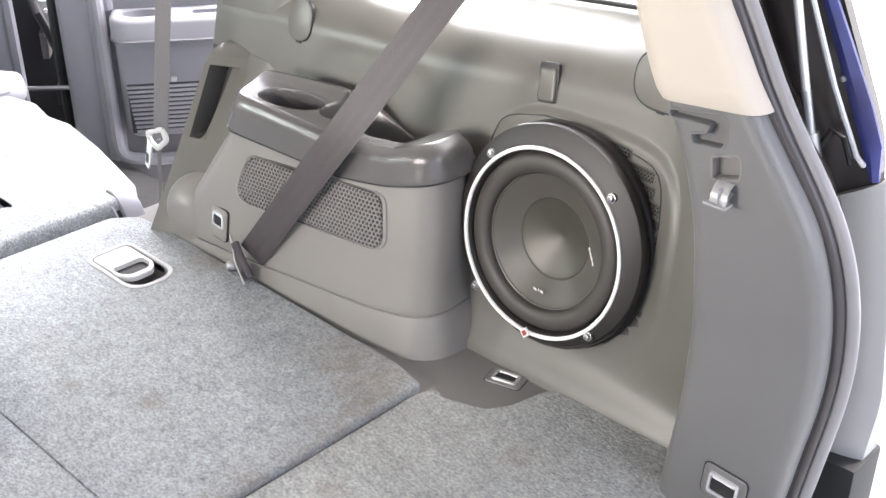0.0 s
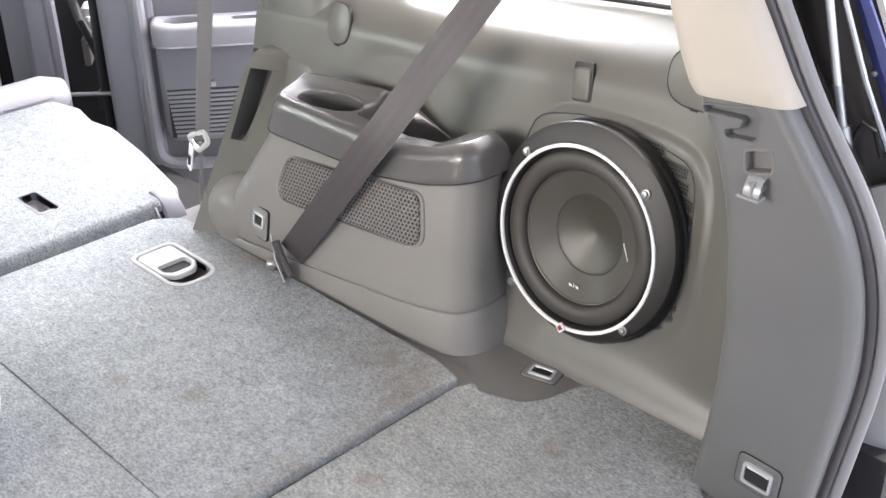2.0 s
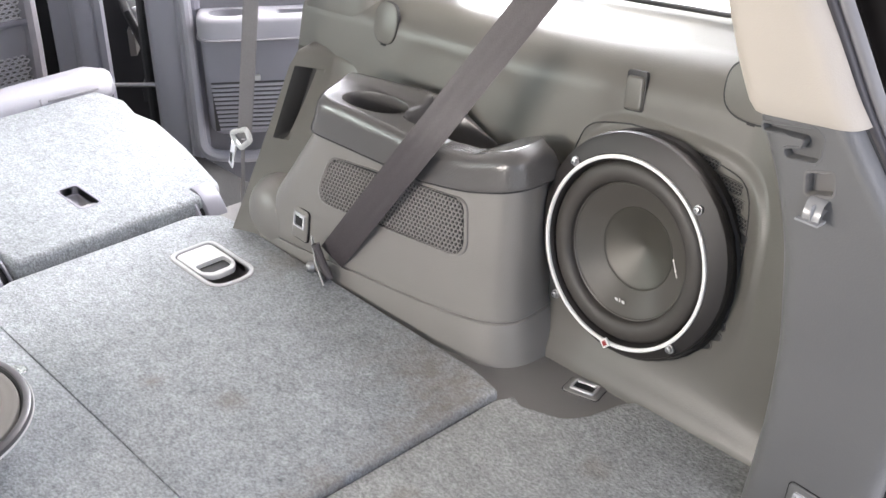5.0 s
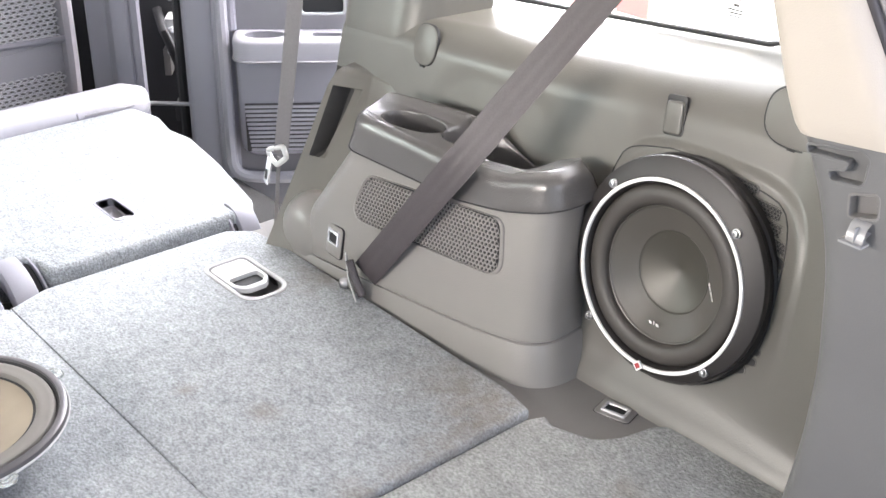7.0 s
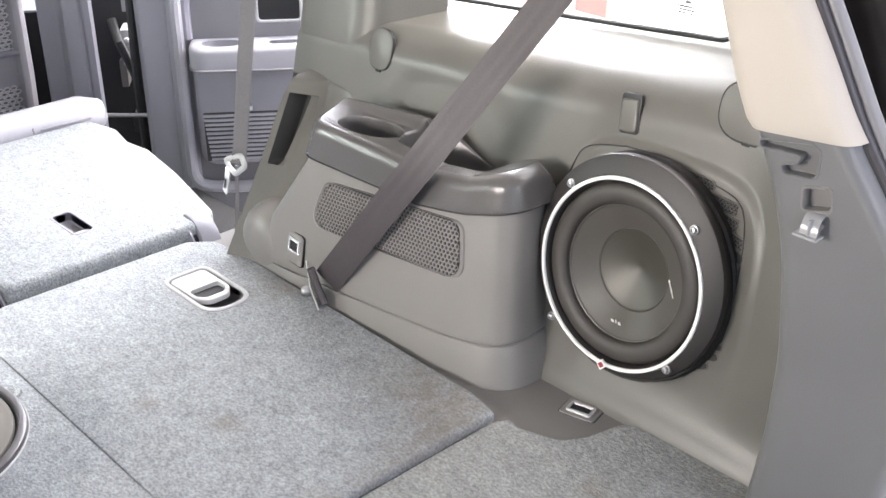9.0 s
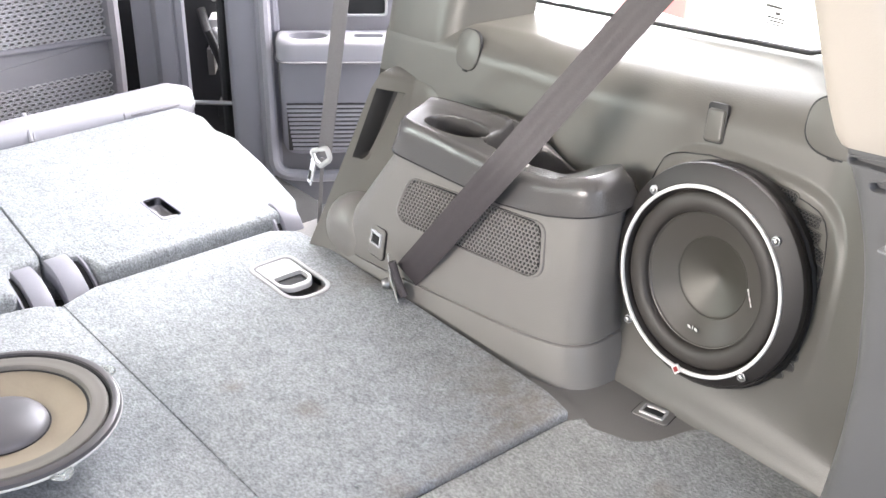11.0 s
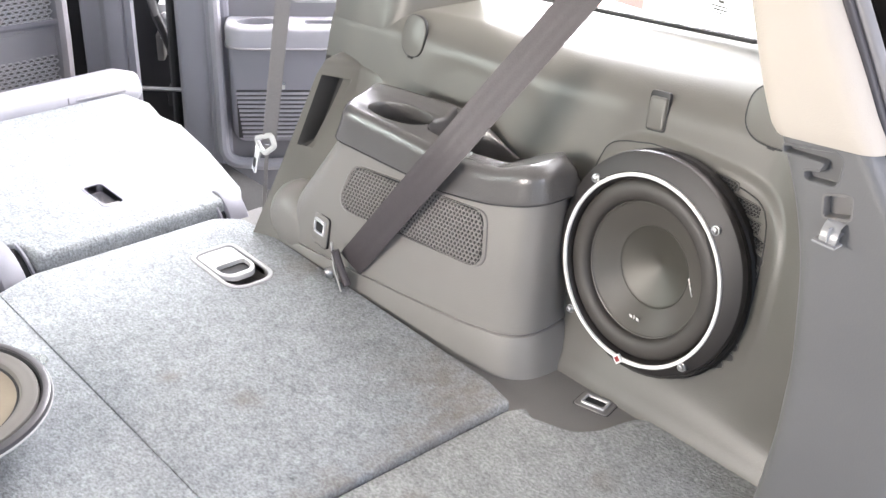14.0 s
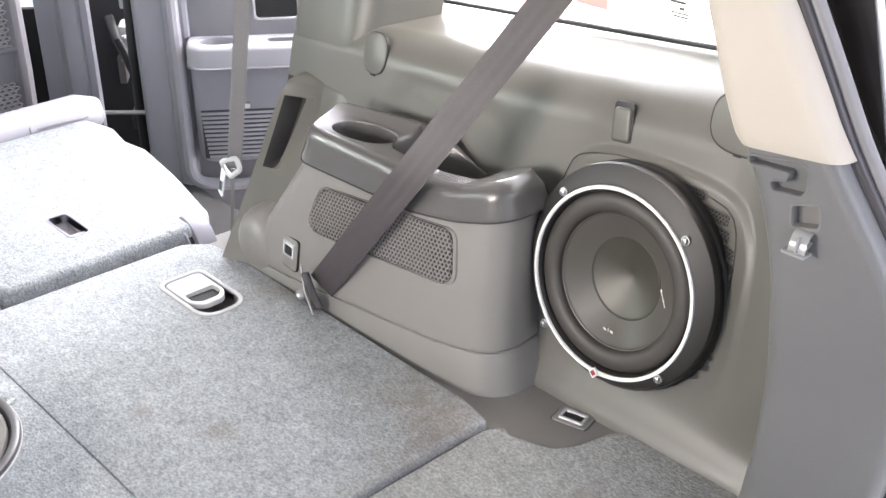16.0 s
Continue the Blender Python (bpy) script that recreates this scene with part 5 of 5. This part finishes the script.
belt_b = thing("seat_belt", "pale grey seat belt hanging loose with its metal tongue", "seat belt", (-0.65, 0.06, -0.05))
path = [Vector((-0.618, 0.06, 0.118)).lerp(Vector((-0.5, 0.06, 0.62)), k / 12) for k in range(13)]
part("webbing", ribbon(path, [(0.75, -0.65, 0)] * len(path), 0.022, 0.002), BELT_LIGHT, belt_b)
path = [Vector((-0.655, 0.06, -0.08)).lerp(Vector((-0.624, 0.06, 0.112)), k / 8) for k in range(9)]
part("lower_webbing", ribbon(path, [(1, -0.15 - 0.08 * k, 0) for k in range(9)], 0.006, 0.002), BELT_LIGHT, belt_b)
loop = [(-0.648, 0.055, 0.117), (-0.603, 0.055, 0.137), (-0.594, 0.055, 0.121), (-0.622, 0.055, 0.1), (-0.636, 0.055, 0.104)]
part("tongue_loop", tube(rounded([(p[0], p[2]) for p in loop], 0.006, 3, closed=True) and [(p[0], 0.055, p[1]) for p in rounded([(p[0], p[2]) for p in loop], 0.006, 3, closed=True)], 0.0042, 8, closed=True), PLATE, belt_b, "pale plastic loop")
tong = [(-0.646, 0.104), (-0.634, 0.1), (-0.65, 0.058), (-0.657, 0.053), (-0.664, 0.06)]
part("tongue", slab_from([[(-0.648, 0.054, 0.104), (-0.634, 0.052, 0.1)], [(-0.656, 0.054, 0.08), (-0.643, 0.052, 0.078)], [(-0.664, 0.054, 0.062), (-0.652, 0.052, 0.056)]], (0, 1, 0), 0.003), CHROME, belt_b, "bright metal tongue")
part("tongue_slot", slab_from([[(-0.653, 0.0525, 0.084), (-0.647, 0.0515, 0.083)], [(-0.658, 0.0525, 0.068), (-0.652, 0.0515, 0.066)]], (0, 1, 0), 0.001), BLACK, belt_b)

# ---- open side door, with x along the door and y out of its inner face ----
DOOR = Matrix(((0.6, 0.8, 0, -1.18), (0.8, -0.6, 0, 0.392), (0, 0, 1, 0), (0, 0, 0, 1)))
door = thing("car_door", "open rear passenger door with grey inner panel, pocket and slatted grille", "car door", m=DOOR)
part("skin", box(-0.165, 0.48, -0.12, -0.02, -0.6, 0.5, 0.03), DOOR_DARK, door, local=True)
rows_d = []
for u, y in ((-0.168, -0.06), (-0.167, -0.03), (-0.158, -0.015), (-0.135, -0.006), (-0.105, -0.008), (-0.1, 0.0), (-0.085, 0.006), (-0.075, 0.002), (-0.068, -0.012), (-0.06, -0.018)):
    rows_d.append([(u, y, z) for z in (-0.6, -0.3, 0.0, 0.3, 0.5)])
part("edge_trim", sheet(rows_d), DOOR_PLASTIC, door, "pale moulded edge trim", local=True)
part("inner_panel", box(-0.07, 0.48, -0.05, -0.015, -0.6, 0.5, 0.004), DOOR_DARK, door, local=True)
lip = [(-0.083, z) for z in (0.5, 0.2, 0.0, -0.12)] + [(-0.083, -0.2), (0.0, -0.208), (0.46, -0.192)]
lip = rounded(lip, 0.05, 8)
# Lighter vinyl than the panel round it paints the daylight on the lip.
part("raised_lip", tube([(u, -0.004, z) for u, z in lip], 0.013, 10), VINYL, door, "raised lip, paler to paint the daylight it catches", local=True)
part("lower_panel", box(-0.16, 0.48, -0.03, -0.004, -0.6, -0.21, 0.01), DOOR_DARK, door, local=True)
pk = rounded([(-0.058, 0.07), (-0.058, -0.15), (0.2, -0.145), (0.24, -0.1), (0.24, 0.08)], [0.01, 0.035, 0.04, 0.03, 0.01], 6, closed=True)
part("map_pocket", prism(pk, 0.0, 0.035, 0.012, m=Matrix(((1, 0, 0, 0), (0, 0, 1, -0.018), (0, 1, 0, 0), (0, 0, 0, 1)))), DOOR_PLASTIC, door, "grey door pocket", local=True)
arm_out = rounded([(-0.062, -0.03), (-0.062, 0.055), (0.22, 0.055), (0.24, -0.03)], [0.01, 0.045, 0.04, 0.01], 8, closed=True)
part("armrest", carpet_panel(arm_out, [[(0.005 + 0.042 * math.cos(t), 0.02 + 0.024 * math.sin(t)) for t in [2 * math.pi * k / 28 for k in range(28)]], rrect(0.1, 0.16, 0.01, 0.035, 0.01)], 0.07, 0.118, 0.012, 0.034), VINYL, door, "pale armrest with a cup well", local=True)
part("armrest_seam", tube([(u, y + 0.001, 0.071) for u, y in arm_out[8:-8]], 0.003, 6), DOOR_DARK, door, local=True)
part("cup_floor", box(-0.04, 0.17, -0.01, 0.05, 0.07, 0.08, 0.002), DARK_TRIM, door, local=True)
# Dark backing paints the shade between the slats.
grl = part("door_grille", box(-0.046, 0.15, 0.016, 0.0185, -0.137, -0.03, 0.001), POCKET, door, "dark slatted grille", local=True)
for k in range(11):
    z = -0.036 - 0.0096 * k
    part("slat", box(-0.047 + 0.001 * k, 0.15 - 0.006 * max(0, k - 4), 0.016, 0.021, z - 0.0036, z + 0.0022, 0.0012), VINYL, grl, local=True)
part("pull_hood", tube([(u, -0.014, z) for u, z in rounded([(-0.066, 0.12), (-0.066, 0.2), (-0.03, 0.262), (0.07, 0.275), (0.44, 0.275)], 0.05, 8)], 0.012, 10), DOOR_PLASTIC, door, "rounded edge of the pull recess", local=True)
part("tab", box(0.045, 0.056, 0.018, 0.03, -0.024, -0.014, 0.002), PLATE, door, "small pale tab", local=True)
part("handle_bezel", ring_part([(x, z) for x, z in rrect(0.075, 0.17, 0.148, 0.22, 0.012)], [(x, z) for x, z in rrect(0.081, 0.164, 0.154, 0.214, 0.008)], 0.0, 0.006, 0.002), CHROME, door, "chrome handle bezel", local=True)
for ob in [o for o in door.children if o.name.startswith("handle_bezel")]:
    ob.matrix_local = Matrix(((1, 0, 0, 0), (0, 0, 1, -0.014), (0, 1, 0, 0), (0, 0, 0, 1)))
part("handle_well", box(0.08, 0.165, -0.02, -0.0135, 0.153, 0.215, 0.002), BLACK, door, "dark handle recess", local=True)

# door opening with pillar, hinge and check strap
JAMB = DOOR @ Matrix.Translation((0, -0.071, 0))
jamb = thing("door_jamb", "black door jamb with hinge, wiring boot and check strap", "door jamb", m=JAMB, kind="structure")
# Black box fills the dark gap beside the door and hides the backdrop.
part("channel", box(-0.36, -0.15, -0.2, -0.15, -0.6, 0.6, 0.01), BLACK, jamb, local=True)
part("seal", tube([(-0.185, -0.02, -0.6), (-0.186, -0.02, 0.0), (-0.178, -0.02, 0.3), (-0.175, -0.02, 0.6)], 0.012, 10), RUBBER, jamb, "black rubber seal", local=True)
part("check_strap", tube([(-0.27, 0.0, -0.058), (-0.165, 0.0, -0.062)], 0.005, 8), STEEL, jamb, "steel check strap", local=True)
part("hinge", box(-0.225, -0.195, -0.15, -0.09, 0.02, 0.1, 0.006), BEZEL, jamb, "steel hinge leaf", local=True)
part("hinge", box(-0.222, -0.195, -0.15, -0.1, -0.14, -0.1, 0.006), RUBBER, jamb, "dark hinge leaf", local=True)
part("wiring_boot", tube([(-0.24, -0.1, 0.12), (-0.225, -0.07, 0.08), (-0.21, -0.08, 0.03), (-0.2, -0.1, -0.02)], 0.01, 10), RUBBER, jamb, "rubber wiring boot", local=True)
part("striker", box(-0.213, -0.196, -0.13, -0.085, 0.14, 0.17, 0.004), STEEL, jamb, "steel striker plate", local=True)
part("spring", tube([(-0.203 + 0.006 * math.cos(k), -0.09 + 0.006 * math.sin(k), 0.17 + 0.0022 * k) for k in range(26)], 0.002, 6), BEZEL, jamb, "small coil spring", local=True)
part("bracket", box(-0.235, -0.22, -0.14, -0.095, -0.03, 0.03, 0.004), ROLL, jamb, "brown primer bracket", local=True)
part("bolt", lathe([(0.0, 0.008), (0.008, 0.006), (0.009, 0.0)], 12, m=Matrix.Translation((-0.21, -0.088, 0.075)) @ pose(0, 0, 0, -90, 0, 0)), CHROME, jamb, "bright hinge bolt", local=True)
bp = thing("centre_pillar", "pale grey centre pillar trim beside the door opening", "pillar trim", m=JAMB, kind="structure")
rows_b = []
for u, y in ((-0.382, -0.12), (-0.382, -0.06), (-0.375, -0.04), (-0.35, -0.034), (-0.334, -0.03), (-0.326, -0.016), (-0.318, -0.004), (-0.305, 0.0), (-0.286, -0.001), (-0.282, -0.006), (-0.276, -0.001), (-0.264, -0.002), (-0.259, -0.012)):
    rows_b.append([(u, y, z) for z in (-0.6, -0.2, 0.1, 0.6)])
part("pillar_skin", sheet(rows_b), DOOR_PLASTIC, bp, local=True)
# Painted black to read as the dark gap beside the front seat.
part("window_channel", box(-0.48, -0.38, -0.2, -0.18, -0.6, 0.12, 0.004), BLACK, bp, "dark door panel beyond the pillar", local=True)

# ---- front seat ----
fs = thing("front_seat", "grey front seat back with two netted pockets", "car seat", (-1.65, -0.2, -0.3))
bk = rounded([(-0.75, -0.35), (0.15, -0.35), (0.163, -0.1), (0.167, 0.2), (0.125, 0.5), (-0.75, 0.5)], [0.03, 0.04, 0.1, 0.1, 0.08, 0.05], 6, closed=True)
FSM = Matrix(((0, 0, 1, 0), (1, 0, 0, 0), (0, 1, 0, 0), (0, 0, 0, 1)))
part("back_shell", prism(bk, -1.75, -1.61, 0.02, m=FSM), SEAT_BACK, fs)
part("pocket_panel", prism(rounded([(-0.7, -0.03), (0.14, -0.026), (0.141, 0.052), (-0.7, 0.087)], 0.006, 4, closed=True), -1.62, -1.5985, 0.006, m=FSM), SEAT_BACK, fs, "plain grey pocket panel")
part("pocket_hem", tube([(-1.597, y, 0.0555 - 0.042 * (y - 0.05)) for y in [0.145 - 0.85 * k / 12 for k in range(13)]], 0.008, 8), DOOR_PLASTIC, fs, "pale hem of the pocket")


def net(z_top, z_low, y0, y1, name):
    b = bmesh.new()
    cell = 0.0155
    z0, z1 = min(z_low(y0), z_low(y1)), max(z_top(y0), z_top(y1))
    for r in range(int((z1 - z0) / (cell * 0.62)) + 2):
        for c in range(int((y1 - y0) / cell) + 1):
            y, z = y0 + c * cell + (cell / 2 if r % 2 else 0), z0 + r * cell * 0.62
            if z_low(y) - 0.004 < z < z_top(y) and y < y1:
                tube([(-1.598, y - cell * 0.5, z), (-1.597, y - cell * 0.18, z + cell * 0.27), (-1.597, y + cell * 0.18, z + cell * 0.27), (-1.598, y + cell * 0.5, z), (-1.597, y + cell * 0.18, z - cell * 0.27), (-1.597, y - cell * 0.18, z - cell * 0.27)], 0.0022, 4, bm=b, closed=True)
    o = part(name, b, NET, fs, "pale elastic net", flat=True)
    o["kind"] = "stuff"


net(lambda y: -0.022 + 0.25 * max(0, y) ** 2, lambda y: -0.13, -0.32, 0.135, "lower_net")
net(lambda y: 0.2, lambda y: 0.062 - 0.042 * (y - 0.05), -0.32, 0.135, "upper_net")
part("net_backing", box(-1.612, -1.6085, -0.6, 0.145, -0.2, 0.3, 0.001), DARK_TRIM, fs, "dark pocket lining")
part("side_bolster", tube([(-1.62, 0.15, -0.35), (-1.615, 0.157, 0.0), (-1.615, 0.157, 0.2), (-1.62, 0.143, 0.5)], 0.022, 10), SEAT_BACK, fs)

# ---- the car's shell and the ground ----
ceiling = part("ceiling", box(-2.6, 0.12, -1.5, 0.4, 0.78, 0.83, 0.01), HEADLINER)
tagged(ceiling, "pale headliner of the car", "headliner", kind="structure")
bm = box(-2.6, 0.5, -1.42, -1.36, -0.4, 0.4, 0.01)
# Pillars out of view, added to hold back sky light from the far wall.
for x0, x1 in ((-2.7, -2.35), (-1.22, -0.66), (0.12, 0.5)):
    box(x0, x1, -1.42, -1.36, 0.39, 0.8, 0.01, bm=bm)
wl = part("wall_left", bm, PANEL)
tagged(wl, "unseen grey side panel and pillars, added to limit side light", "side panel", kind="structure")
gate = part("tailgate", box(-0.05, 1.0, -1.4, 0.35, -0.03, 0.03, 0.02, m=pose(0.15, 0, 0.86, 0, -18, 0)), BEIGE)
tagged(gate, "raised tailgate above the cargo opening", "tailgate", kind="structure")
ground = part("ground", box(-30, 30, -30, 30, -0.95, -0.85, 0), CONCRETE)
tagged(ground, "pale concrete ground outside the car", "ground", kind="structure")
cabin = part("cabin_floor", box(-2.6, 0.55, -1.4, 0.33, -0.4, -0.2, 0.02), CABIN_SHADE)
tagged(cabin, "carpeted cabin floor, darkened as the shaded gap by the seats", "floor", kind="structure")
sideskin = part("body_side", box(-0.63, 0.2, 0.345, 0.37, -0.4, 0.35, 0.01), BLACK_GLOSS)
tagged(sideskin, "dark outer skin of the car's flank", "car body", kind="structure")
# Both banners and the wall glow in place of daylight falling on them.
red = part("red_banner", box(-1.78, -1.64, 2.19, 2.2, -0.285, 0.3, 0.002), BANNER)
tagged(red, "red banner outside, made to glow pale in place of daylight", "banner")
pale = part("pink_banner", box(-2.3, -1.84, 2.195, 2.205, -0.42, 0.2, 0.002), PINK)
tagged(pale, "pink banner outside, its paleness a painted daylight glow", "banner")
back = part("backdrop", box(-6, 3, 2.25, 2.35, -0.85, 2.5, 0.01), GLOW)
tagged(back, "pale backdrop wall outside the car, glowing in place of daylight", "wall", kind="structure")
